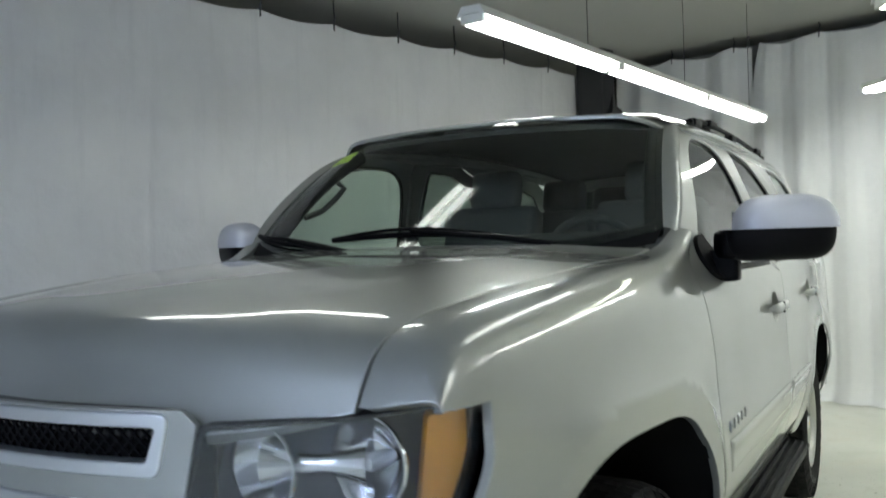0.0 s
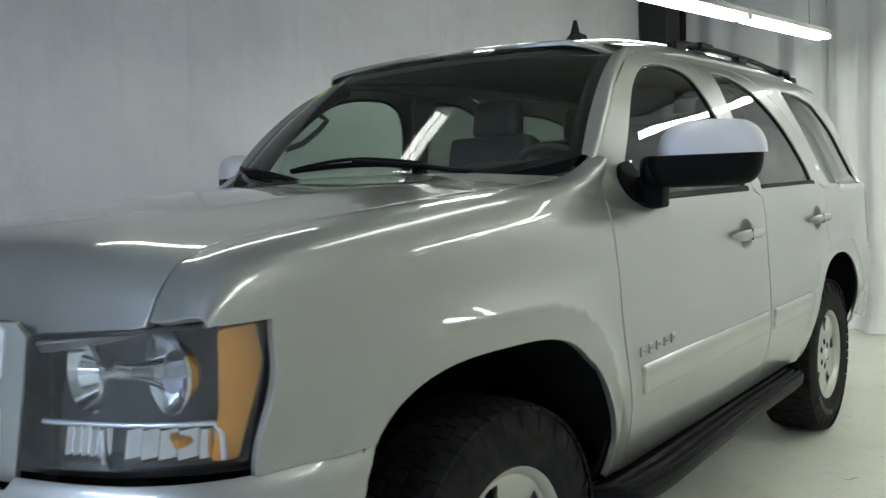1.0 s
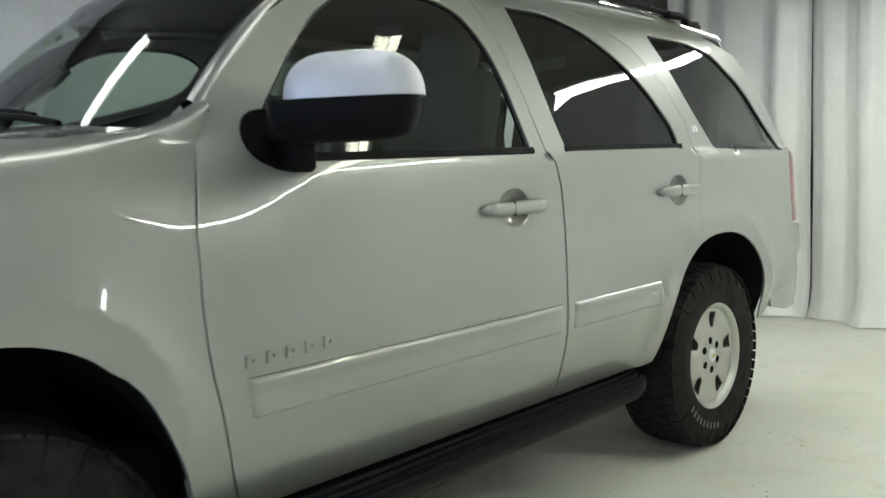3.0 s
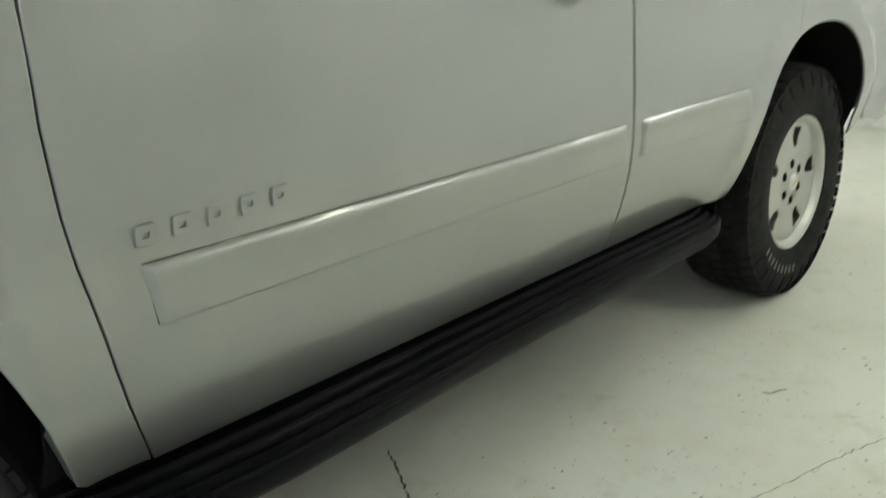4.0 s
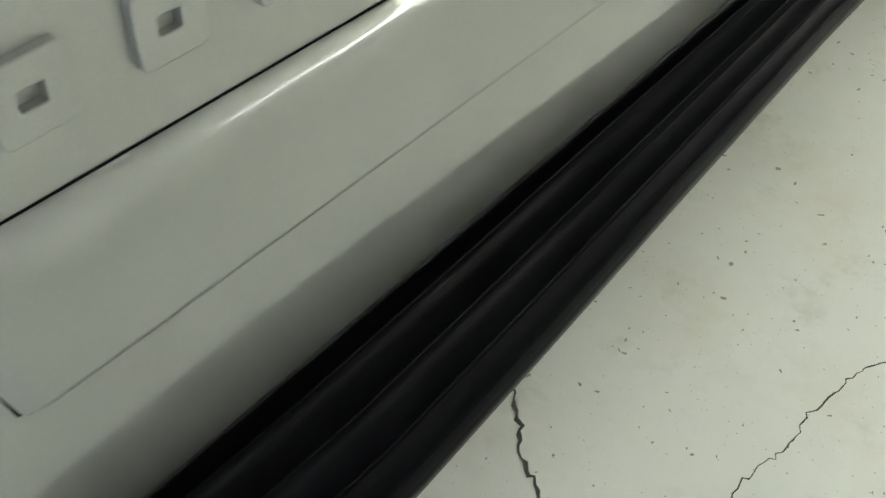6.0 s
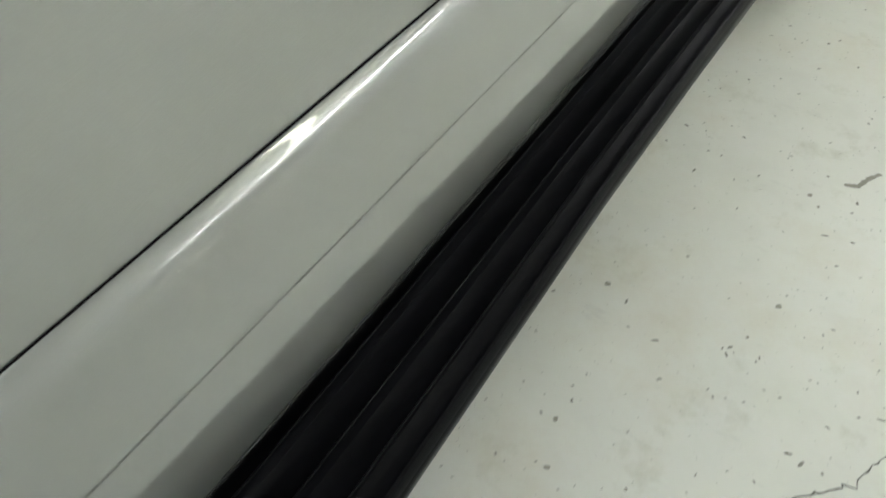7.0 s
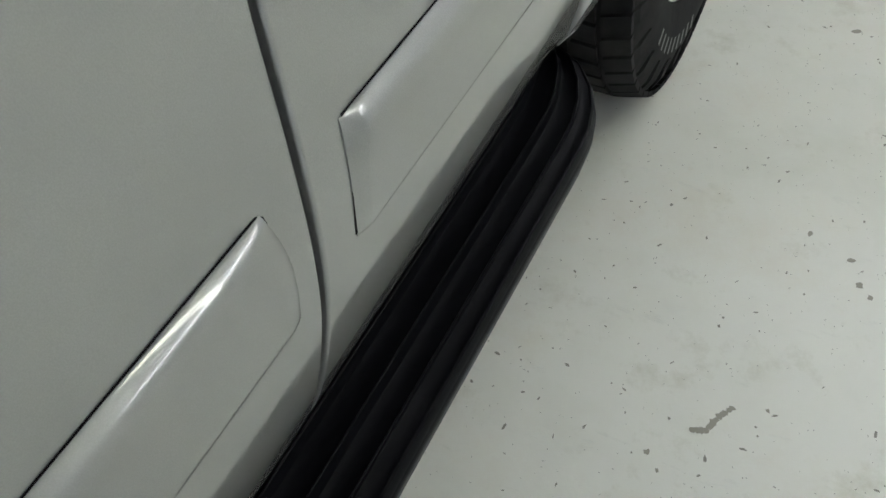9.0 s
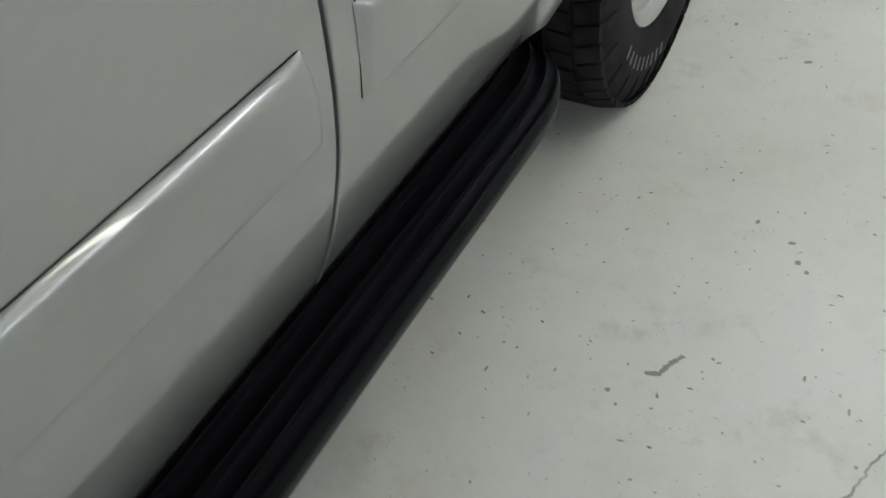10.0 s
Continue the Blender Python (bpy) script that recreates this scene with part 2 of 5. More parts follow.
def skin(name, surface, outline, mat, parent=None, label="", holes=(), step=0.035, lip=0.014, side=1.0, round_edge=0.003, offset=0.0):
    """A sheet of a curved surface, cut to an outline, with turned-in edges. surface(a, b) gives points (n, 3)."""
    from mathutils.geometry import delaunay_2d_cdt
    loops = [densify(outline, step * 0.5)] + [densify(h, step * 0.5) for h in holes]
    lo, hi = loops[0].min(0), loops[0].max(0)
    na, nb = (np.maximum(2, ((hi - lo) / step).astype(int)))
    ga, gb = np.meshgrid(np.linspace(lo[0], hi[0], na + 1), np.linspace(lo[1], hi[1], nb + 1))
    g = np.stack([ga.ravel(), gb.ravel()], 1)
    ok = inside(g, loops[0])
    for h in loops[1:]:
        ok &= ~inside(g, h)
    g = g[ok]
    for l in loops:
        g = g[far_from(g, l, step * 0.4)] if len(g) else g
    pts, edges = [], []
    for l in loops:
        s = len(pts)
        pts += [Vector(p) for p in l]
        edges += [(s + i, s + (i + 1) % len(l)) for i in range(len(l))]
    pts += [Vector(p) for p in g]
    vo, _, fo, *_ = delaunay_2d_cdt(pts, edges, [], 0, 1e-7)
    v2 = np.array([tuple(v) for v in vo])
    tri = np.array([f for f in fo if len(f) == 3])
    mid = v2[tri].mean(1)
    ok = inside(mid, loops[0])
    for h in loops[1:]:
        ok &= ~inside(mid, h)
    tri = tri[ok]
    e = 1e-3

    def frame_at(p):
        c = surface(p[:, 0], p[:, 1])
        da = surface(p[:, 0] + e, p[:, 1]) - surface(p[:, 0] - e, p[:, 1])
        db = surface(p[:, 0], p[:, 1] + e) - surface(p[:, 0], p[:, 1] - e)
        n = np.cross(da, db) * side
        return c, n / np.maximum(np.linalg.norm(n, axis=1, keepdims=True), 1e-9)

    co, nor = frame_at(v2)
    co = co + nor * offset
    verts, normals, faces = [tuple(c) for c in co], [tuple(n) for n in nor], []
    ab = v2[tri]
    area = (ab[:, 1, 0] - ab[:, 0, 0]) * (ab[:, 2, 1] - ab[:, 0, 1]) - (ab[:, 1, 1] - ab[:, 0, 1]) * (ab[:, 2, 0] - ab[:, 0, 0])
    for f, s in zip(tri, area):
        f = tuple(int(i) for i in f)
        faces.append(f if s * side > 0 else f[::-1])
    for l in loops:
        c, n = frame_at(l)
        c = c + n * offset
        tang = np.roll(c, -1, 0) - np.roll(c, 1, 0)
        out = np.cross(tang, n)
        out /= np.maximum(np.linalg.norm(out, axis=1, keepdims=True), 1e-9)
        # which way is out of the sheet: compare with the sheet's own triangles
        centre = c.mean(0)
        sgn = 1.0 if ((c - centre) * out).sum() > 0 else -1.0
        if l is not loops[0]:
            sgn = -sgn
        out = out * sgn
        r = round_edge
        rings = [(c, n), (c + out * r * 0.7 - n * r * 0.3, n * 0.7 + out * 0.7), (c + out * r - n * r, out), (c + out * r - n * lip, out)]
        start = len(verts)
        k = len(l)
        for rc, rn in rings:
            verts += [tuple(q) for q in rc]
            normals += [tuple(q / np.linalg.norm(q)) for q in rn]
        flip = sgn * 1.0
        for j in range(3):
            for i in range(k):
                a, b = start + j * k + i, start + j * k + (i + 1) % k
                q = (a, b, b + k, a + k)
                faces.append(q if flip < 0 else q[::-1])
    me = bpy.data.meshes.new(name)
    me.from_pydata(verts, [], faces)
    me.update()
    me.polygons.foreach_set("use_smooth", [True] * len(me.polygons))
    me.normals_split_custom_set_from_vertices(normals)
    return link_mesh(name, me, mat, parent, label)


def tube(name, pts, r, mat, parent=None, label="", n=10, closed=False, taper=None):
    bm = bmesh.new()
    pts = [Vector(p) for p in pts]
    rings = []
    k = len(pts)
    up = None
    for i, p in enumerate(pts):
        d = (pts[(i + 1) % k] - pts[i - 1]) if closed else (pts[min(i + 1, k - 1)] - pts[max(i - 1, 0)])
        d.normalize()
        if up is None:
            up = Vector((0, 0, 1)) if abs(d.z) < 0.9 else Vector((1, 0, 0))
        s = d.cross(up).normalized()
        up = s.cross(d).normalized()
        rr = r if taper is None else r * taper(i / (k - 1))
        rings.append([bm.verts.new(p + (s * math.cos(2 * math.pi * j / n) + up * math.sin(2 * math.pi * j / n)) * rr) for j in range(n)])
    for i in range(k if closed else k - 1):
        a, b = rings[i], rings[(i + 1) % k]
        for j in range(n):
            bm.faces.new((a[j], a[(j + 1) % n], b[(j + 1) % n], b[j]))
    if not closed:
        bm.faces.new(rings[0][::-1])
        bm.faces.new(rings[-1])
    bmesh.ops.recalc_face_normals(bm, faces=bm.faces)
    return part(name, bm, mat, parent, label)


def box_bm(sx, sy, sz, at=(0, 0, 0), bevel=0.0, seg=2, bm=None):
    own = bm or bmesh.new()
    made = bmesh.ops.create_cube(own, size=1)
    for v in made["verts"]:
        v.co = Vector((v.co.x * sx + at[0], v.co.y * sy + at[1], v.co.z * sz + at[2]))
    if bevel:
        es = {e for v in made["verts"] for e in v.link_edges}
        bmesh.ops.bevel(own, geom=list(es), offset=bevel, segments=seg, affect="EDGES", profile=0.6)
    return own


def lathe(profile, n=48, axis="x", bm=None, a0=0.0, a1=2 * math.pi):
    """Spins (radius, offset) round the x axis."""
    own = bm or bmesh.new()
    full = abs(a1 - a0 - 2 * math.pi) < 1e-6
    cols = []
    for i in range(n if full else n + 1):
        a = a0 + (a1 - a0) * i / n
        cols.append([own.verts.new((o, r * math.cos(a), r * math.sin(a))) for r, o in profile])
    for i in range(n):
        a, b = cols[i], cols[(i + 1) % len(cols)]
        for j in range(len(profile) - 1):
            own.faces.new((a[j], a[j + 1], b[j + 1], b[j]))
    bmesh.ops.recalc_face_normals(own, faces=own.faces)
    return own


def sweep(profile, path, closed_profile=True):
    """A bmesh of a profile of (x, z) carried along (y, scale_x, x_shift, z_shift) stations."""
    bm = bmesh.new()
    rings = []
    for y, sx, dx, dz in path:
        rings.append([bm.verts.new((x * sx + dx, y, z + dz)) for x, z in profile])
    n = len(profile)
    for a, b in zip(rings, rings[1:]):
        for j in range(n if closed_profile else n - 1):
            bm.faces.new((a[j], a[(j + 1) % n], b[(j + 1) % n], b[j]))
    if closed_profile:
        bm.faces.new(rings[0])
        bm.faces.new(rings[-1][::-1])
    bmesh.ops.recalc_face_normals(bm, faces=bm.faces)
    return bm


# ---- the room ----
def room_point(u, v, z=0.0):
    """Metres along the back curtain (u) and towards it (v), from a corner mark of the room."""
    o = Vector((0.30, 6.95, 0))
    p = o + RX * u - RY * v
    return (p.x, p.y, z)


def slab(name, label, mat, u0, u1, v0, v1, z0, z1, category, kind="structure"):
    bm = bmesh.new()
    c = [room_point(u, v, z) for z in (z0, z1) for u, v in ((u0, v0), (u1, v0), (u1, v1), (u0, v1))]
    vs = [bm.verts.new(p) for p in c]
    for f in ((0, 1, 2, 3), (4, 5, 6, 7), (0, 1, 5, 4), (1, 2, 6, 5), (2, 3, 7, 6), (3, 0, 4, 7)):
        bm.faces.new([vs[i] for i in f])
    bmesh.ops.recalc_face_normals(bm, faces=bm.faces)
    return tagged(part(name, bm, mat, None, smooth=False), label, category, kind=kind)


U0, U1, V0, V1, ZC = -4.2, 6.6, -0.5, 11.0, 3.2
slab("floor", "off-white painted concrete floor with specks and cracks", FLOOR, U0, U1, V0, V1, -0.2, 0.0, "floor")
slab("ceiling", "grey boarded ceiling above the light strips", CEIL, U0, U1, V0, V1, ZC, ZC + 0.15, "ceiling")
WALL = material("wall_paint", (0.30, 0.30, 0.285), 0.8)
slab("wall_north", "plain wall behind the back curtain", WALL, U0, U1, V0 - 0.15, V0, 0, ZC, "wall")
slab("wall_south", "plain wall behind the open floor", WALL, U0, U1, V1, V1 + 0.15, 0, ZC, "wall")
slab("wall_west", "plain wall behind the side curtain", WALL, U0 - 0.15, U0, V0 - 0.15, V1 + 0.15, 0, ZC, "wall")
# unseen closing wall, made white so the fender has something bright to reflect
EAST_BOUNCE = material("white_wall_paint", (0.60, 0.60, 0.59), 0.7)
slab("wall_east", "plain unseen wall along the open floor, whitened to brighten the fender", EAST_BOUNCE, U1, U1 + 0.15, V0 - 0.15, V1 + 0.15, 0, ZC, "wall")


def curtain(name, label, a, b, top, seed, amp=0.03, sag=0.05, hooks=0.62, pleat=1.0, fold=0.0, mat=None, pool=0.0, slit=0.0):
    """A sheet that hangs from hooks between two plan points, in soft folds."""
    rnd = random.Random(seed)
    a, b = Vector((a[0], a[1], 0)), Vector((b[0], b[1], 0))
    d = b - a
    length = d.length
    d.normalize()
    nrm = Vector((-d.y, d.x, 0))
    nu, nv = int(length / 0.02), 56 if fold else 40
    waves = [(rnd.uniform(2.0, 9.0) * pleat, rnd.uniform(0, 6.3), rnd.uniform(0.3, 1.0)) for _ in range(7)]
    tot = sum(w[2] for w in waves)
    bm = bmesh.new()
    rows = []
    for j in range(nv + 1):
        q = j / nv
        row = []
        for i in range(nu + 1):
            s = length * i / nu
            ph = (s % hooks) / hooks
            droop = sag * (1 - abs(2 * ph - 1) ** 2) * 0.9
            z = (top - droop) * q + 0.003 * (1 - q) * (1 + math.sin(5.1 * s))
            w = sum(k * math.sin(f * s + p + 0.5 * math.sin(1.7 * s + 2.0 * q)) for f, p, k in waves) / tot
            off = amp * w * (0.75 + 0.5 * (1 - q)) + 0.012 * noise.noise(Vector((s * 2.3, q * 4, seed)))
            off += 0.35 * amp * sum(math.sin(f * 3.3 * s + 2 * p) * k for f, p, k in waves[:4]) / tot * (0.5 + 0.5 * math.sin(0.9 * s + seed)) * (pleat > 1)
            off += fold * math.exp(-(((top * q - 1.56 - 0.03 * math.sin(1.3 * s)) / 0.022) ** 2)) + fold * 0.8 * math.exp(-(((s % 1.9) - 0.95 + 0.03 * math.sin(4 * q)) / 0.014) ** 2)
            if pool and q < 0.10:
                k = (0.10 - q) / 0.10
                lump = noise.noise(Vector((s * 3.1, 7.0, seed)))
                off -= pool * k * k * (0.55 + 0.7 * lump)
                z = z * (1 - 0.6 * k) + 0.03 * k * (1 - k) * 4 * (0.4 + 0.6 * abs(noise.noise(Vector((s * 7.0, q * 30, seed)))))
            p = a + d * (s + slit * q**12 * max(0.0, 1 - s / 0.35)) + nrm * off
            row.append(bm.verts.new((p.x, p.y, max(z, 0.006))))
        rows.append(row)
    for r0, r1 in zip(rows, rows[1:]):
        for i in range(nu):
            bm.faces.new((r0[i], r0[i + 1], r1[i + 1], r1[i]))
    sheet = tagged(part(name, bm, mat or CLOTH), label, "curtain", group="curtains round the bay")
    for i in range(int(length / hooks) + 1):
        p = a + d * (i * hooks) - nrm * 0.012
        tube("hook", [(p.x, p.y, top - 0.05), (p.x, p.y, top + 0.01), (p.x + 0.012, p.y, top + 0.04), (p.x, p.y, top + 0.07), (p.x, p.y, ZC - 0.002)], 0.006, STEEL, sheet, n=6)
    return sheet


curtain("curtain", "dull white plastic sheeting hung from ceiling hooks", (-4.25, -3.8), (-1.40, 6.78), 3.02, 3, amp=0.022, sag=0.035, pleat=0.6, fold=0.010, mat=SHEET)
curtain("curtain", "pleated white curtain at the back of the bay", room_point(-1.55, -0.05), room_point(-0.15, -0.05), 3.12, 5, amp=0.085, pleat=2.6, pool=0.16)
curtain("curtain", "pleated white curtain pulled aside at its top corner", room_point(-0.19, -0.09), room_point(1.05, -0.09), 3.13, 6, amp=0.075, pleat=2.6, pool=0.14, slit=0.09)
curtain("curtain", "pleated white curtain reaching the floor in folds", room_point(0.95, -0.12), room_point(6.4, -0.12), 3.15, 9, amp=0.10, pleat=2.3, pool=0.20)
curtain("curtain", "white curtain across the front of the bay", room_point(6.35, 10.6), room_point(-3.9, 10.6), 3.1, 15, amp=0.05, pleat=1.6)
bm = box_bm(0.29, 0.2, ZC - 0.005, (0, 0, ZC / 2 - 0.0025), 0.01)
post = part("post", bm, POST)
post.matrix_world = Matrix.Translation((-1.20, 6.80, 0)) @ Matrix.Rotation(ROOM, 4, "Z")
tagged(post, "dark square post between the curtains", "post", kind="structure")


def light_strip(at, heading, units, label, glow=TUBE):
    """Open fluorescent battens end to end, hung on wires."""
    top = empty("light_strip", label, "ceiling light", at, group="fluorescent light strips")
    top.rotation_euler = (0, 0, heading)
    for i in range(units):
        y = -(i + 0.5) * 1.385
        bm = bmesh.new()
        prof = [(-0.07, 0.0), (-0.045, 0.045), (0.045, 0.045), (0.07, 0.0), (0.04, 0.012), (-0.04, 0.012)]
        bm = sweep(prof, [(y - 0.685, 1, 0, 0), (y + 0.685, 1, 0, 0)])
        part("housing", bm, HOUSING, top, smooth=False)
        for x in (-0.032, 0.032):
            tube("fluorescent_tube", [(x, y - 0.655, -0.012), (x, y + 0.655, -0.012)], 0.019, glow, top)
        for e in (-0.665, 0.665):
            part("lamp_holder", box_bm(0.11, 0.02, 0.04, (0, y + e, -0.006), 0.004), HOUSING, top, smooth=False)
        for e in (0.4,):
            tube("hanging_wire", [(0, y + e, 0.045), (0, y + e, ZC - at[2])], 0.0025, STEEL, top, n=6)
    return top


light_strip((0.36, 6.22, 2.35), radians(-6.2), 3, "bright fluorescent strip of bare tubes above the car", BRIGHT)
light_strip((-0.22, 1.60, 2.40), radians(-36), 1, "dim fluorescent strip carrying on above the hood", WEAK)
light_strip((1.35, 3.07, 2.40), radians(112), 3, "fluorescent strip across the open floor beside the car")
# added out of view as fill for the front fender
light_strip((2.45, 0.75, 2.40), radians(84), 2, "unseen bright fluorescent strip added ahead of the car to light its fender", BRIGHT)
light_strip((1.02, 2.25, 2.40), radians(20), 1, "short dim fluorescent strip beside the hood", WEAK)
light_strip((1.14, 5.95, 2.45), radians(39.5), 1, "short bright fluorescent strip behind the car", BRIGHT)
# added out of view to draw a long highlight along the side mouldings
light_strip((2.50, 4.40, 2.40), radians(75), 2, "unseen bright fluorescent strip added to light the door mouldings", BRIGHT)
light_strip((-0.6, -2.7, 2.40), radians(75), 2, "cool fluorescent strip across the front of the bay", COOL)


# ---- the car's surfaces ----
SILL = spline([(0.42, 0.893), (0.478, 0.931), (0.55, 0.966), (0.62, 0.990), (0.71, 1.009), (0.80, 1.0125), (0.90, 1.0080), (1.00, 1.0005), (1.13, 0.9940), (1.225, 0.9885), (1.262, 0.9845), (1.277, 0.977), (1.285, 0.965)])
HOUSE = spline([(1.285, 0.957), (1.45, 0.900), (1.60, 0.852), (1.72, 0.806), (1.80, 0.762), (1.845, 0.715)])
# the section at the door's front edge, where the body rolls in towards the foot of the pillar
COWL = spline([(0.90, 1.0080), (1.00, 1.0005), (1.10, 0.9930), (1.18, 0.9800), (1.25, 0.9600), (1.31, 0.9300), (1.37, 0.8950), (1.42, 0.8800), (1.50, 0.8720), (1.60, 0.852)])
HOODX = spline([(0.0, 0.68), (0.09, 0.700), (0.34, 0.735), (0.67, 0.775), (1.0, 0.80), (1.40, 0.822), (1.52, 0.840), (1.57, 0.850)])
HOODZ = spline([(0.0, 1.04), (0.06, 1.085), (0.09, 1.136), (0.115, 1.188), (0.145, 1.232), (0.185, 1.259), (0.25, 1.279), (0.34, 1.294), (0.67, 1.330), (1.05, 1.357), (1.40, 1.380), (1.47, 1.397), (1.52, 1.420), (1.57, 1.450)])
ZF, LF, CROWN = 1.12, 0.40, 0.56
AXR = 3.95
TYRE = 0.40


def taper(y, z=1.1):
    low = np.clip((1.06 - z) / 0.23, 0, 1)
    return -(0.052 + 0.034 * low * low * (3 - 2 * low)) * 1.14 * np.maximum(1.64 - y, 0) ** 2 + np.where(y > 3.9, -0.055 * np.maximum(y - 3.9, 0) ** 2, 0)


def arch_swell(y, z):
    """The body sweeps out to a crease round each wheel opening, and the flare's face falls back to the lip."""
    out = 0
    for yc, zc, rx, rz, p, amp, reach in ((0.885, 0.50, 0.440, 0.480, 3.2, 0.022, 0.33), (AXR - 0.07, 0.48, 0.455, 0.465, 2.3, 0.015, 0.22)):
        r = ((np.abs(y - yc) / rx) ** p + (np.maximum(z - zc, 0) / rz) ** p) ** (1 / p)
        u = np.clip((1.17 + reach - r) / reach, 0, 1)
        out = out + amp * u**2.2 - 0.004 * np.clip((1.17 - r) / 0.15, 0, 1)
    return out


def side_x(y, z):
    x = np.where(z < 1.285, SILL(z), HOUSE(z))
    w = np.clip((1.86 - y) / 0.34, 0, 1)
    w = np.where((z > 0.90) & (z < 1.60), w * w * (3 - 2 * w), 0)
    return x * (1 - w) + COWL(np.clip(z, 0.90, 1.60)) * w + taper(y, z) + arch_swell(y, z)


def side(y, z):
    return np.stack([side_x(y, z), y, z], 1)


def fender(y, s):
    """Up to the shoulder s is the height; above it runs over the crown to the hood's edge."""
    q = np.clip((s - ZF) / LF, 0, 1.2) * math.pi / 2
    xa = SILL(np.full_like(y, ZF)) + taper(y)
    low = np.clip((1.06 - s) / 0.23, 0, 1)
    pull = 0.034 * low * low * (3 - 2 * low) * np.maximum(1.75 - y, 0) ** 2
    hx, hz = HOODX(y), HOODZ(y)
    over = s > ZF
    c, n = np.cos(q), np.sin(q)
    x = np.where(over, hx + (xa - hx) * np.sign(c) * np.abs(c) ** CROWN, SILL(np.minimum(s, ZF)) + taper(y))
    z = np.where(over, ZF + (hz - ZF) * np.abs(n) ** CROWN, s)
    w = np.clip((y - 1.05) / 0.42, 0, 1)
    w = w * w * (3 - 2 * w) * (1 - np.clip((z - ZF) / (hz - ZF), 0, 1) ** 7)
    flat = np.where(z < 0.9, SILL(z), COWL(np.clip(z, 0.9, 1.6))) + taper(y)
    return np.stack([x * (1 - w) + flat * w - pull + arch_swell(y, z), y, z], 1)


def hood(x, y):
    e = HOODX(y)
    q = (x - XC) / (e - XC)
    z = HOODZ(y) + 0.035 * (1 - q * q) + 0.004 * np.exp(-((np.abs(q) - 0.62) / 0.16) ** 2)
    ys = y - 0.05 * (1 - q * q)
    return np.stack([x, ys, z], 1)


def roof(x, y):
    q = (x - XC) / 0.72
    lift = spline([(1.85, 1.868), (2.2, 1.912), (2.9, 1.945), (3.6, 1.938), (4.3, 1.90), (4.62, 1.872)])(y)
    return np.stack([x, y, lift - 0.035 * q * q - 0.10 * np.clip(np.abs(q) - 0.75, 0, 1) ** 2 * 12], 1)


def screen(u, v):
    w = np.abs(u) ** 3.6
    bx, by, bz = XC + 0.815 * u, 1.36 + 0.19 * w, 1.368 + 0.074 * u**4
    tx, ty, tz = XC + 0.695 * u, 1.87 + 0.16 * w, 1.872 - 0.060 * w
    bow = 0.035 * v * (1 - v) * 4
    return np.stack([bx + (tx - bx) * v, by + (ty - by) * v - bow * 0.5, bz + (tz - bz) * v + bow], 1)


def arc(yc, zc, rx, rz, a0, a1, n=14, power=2.0):
    out = []
    for i in range(n + 1):
        a = radians(a0 + (a1 - a0) * i / n)
        c, s = math.cos(a), math.sin(a)
        out.append((yc + rx * math.copysign(abs(c) ** (2 / power), c), zc + rz * math.copysign(abs(s) ** (2 / power), s)))
    return out


car = empty("suv", "silver four-door sport utility vehicle parked on the painted floor", "car")
ARCH_F = dict(yc=0.885, zc=0.50, rx=0.440, rz=0.480, power=3.2)
ARCH_R = dict(yc=AXR - 0.07, zc=0.48, rx=0.455, rz=0.465, power=2.3)

# gaps between the panels
DOOR_F = [(1.560, 0.472), (1.535, 0.540), (1.515, 0.600), (1.497, 0.670), (1.481, 0.750), (1.466, 0.830), (1.459, 0.90), (1.457, 1.01), (1.463, 1.15), (1.484, 1.25), (1.505, 1.31), (1.528, 1.37), (1.540, 1.395)]
DOOR_B = [(2.790, 0.474), (2.782, 0.53), (2.778, 0.60), (2.777, 0.65), (2.778, 0.72), (2.780, 0.78), (2.784, 0.87), (2.790, 0.95), (2.795, 1.05), (2.789, 1.18), (2.766, 1.285)]


def fender_panel(mirror=False):
    st = ZF + LF
    low = [(y, z if z < ZF else ZF + LF * math.asin(((z - ZF) / (float(HOODZ(y)) - ZF)) ** (1 / CROWN)) / (math.pi / 2)) for y, z in arc(a0=46, a1=146, n=70, **ARCH_F)]
    line = [(1.550, 0.476), (1.452, 0.482), (1.437, 0.494), (1.412, 0.57), (1.388, 0.64), (1.364, 0.70), (1.343, 0.75), (1.322, 0.795), (1.297, 0.835), (1.268, 0.867)] + low
    line += [(0.236, 0.826), (0.246, 0.96), (0.246, 1.06)]
    for y in (0.246, 0.22, 0.18, 0.145, 0.115):
        line.append((y, ZF + LF * math.asin(((1.141 - ZF) / (float(HOODZ(y)) - ZF)) ** (1 / CROWN)) / (math.pi / 2)))
    line += [(0.094, st - 0.0008)]
    line += [(y, st - 0.0008) for y in np.linspace(0.2, 1.560, 10)]

    def lift(y, z):
        return (y, ZF + LF * math.asin(min((z - ZF) / (float(HOODZ(y)) - ZF), 1) ** (1 / CROWN)) / (math.pi / 2)) if z > ZF else (y, z)

    line += [lift(1.549, 1.425)] + [lift(y - 0.005, z) for y, z in DOOR_F[::-1][1:]]
    return skin("front_fender", fender, line, PAINT, car, step=0.018, side=1, lip=0.02)


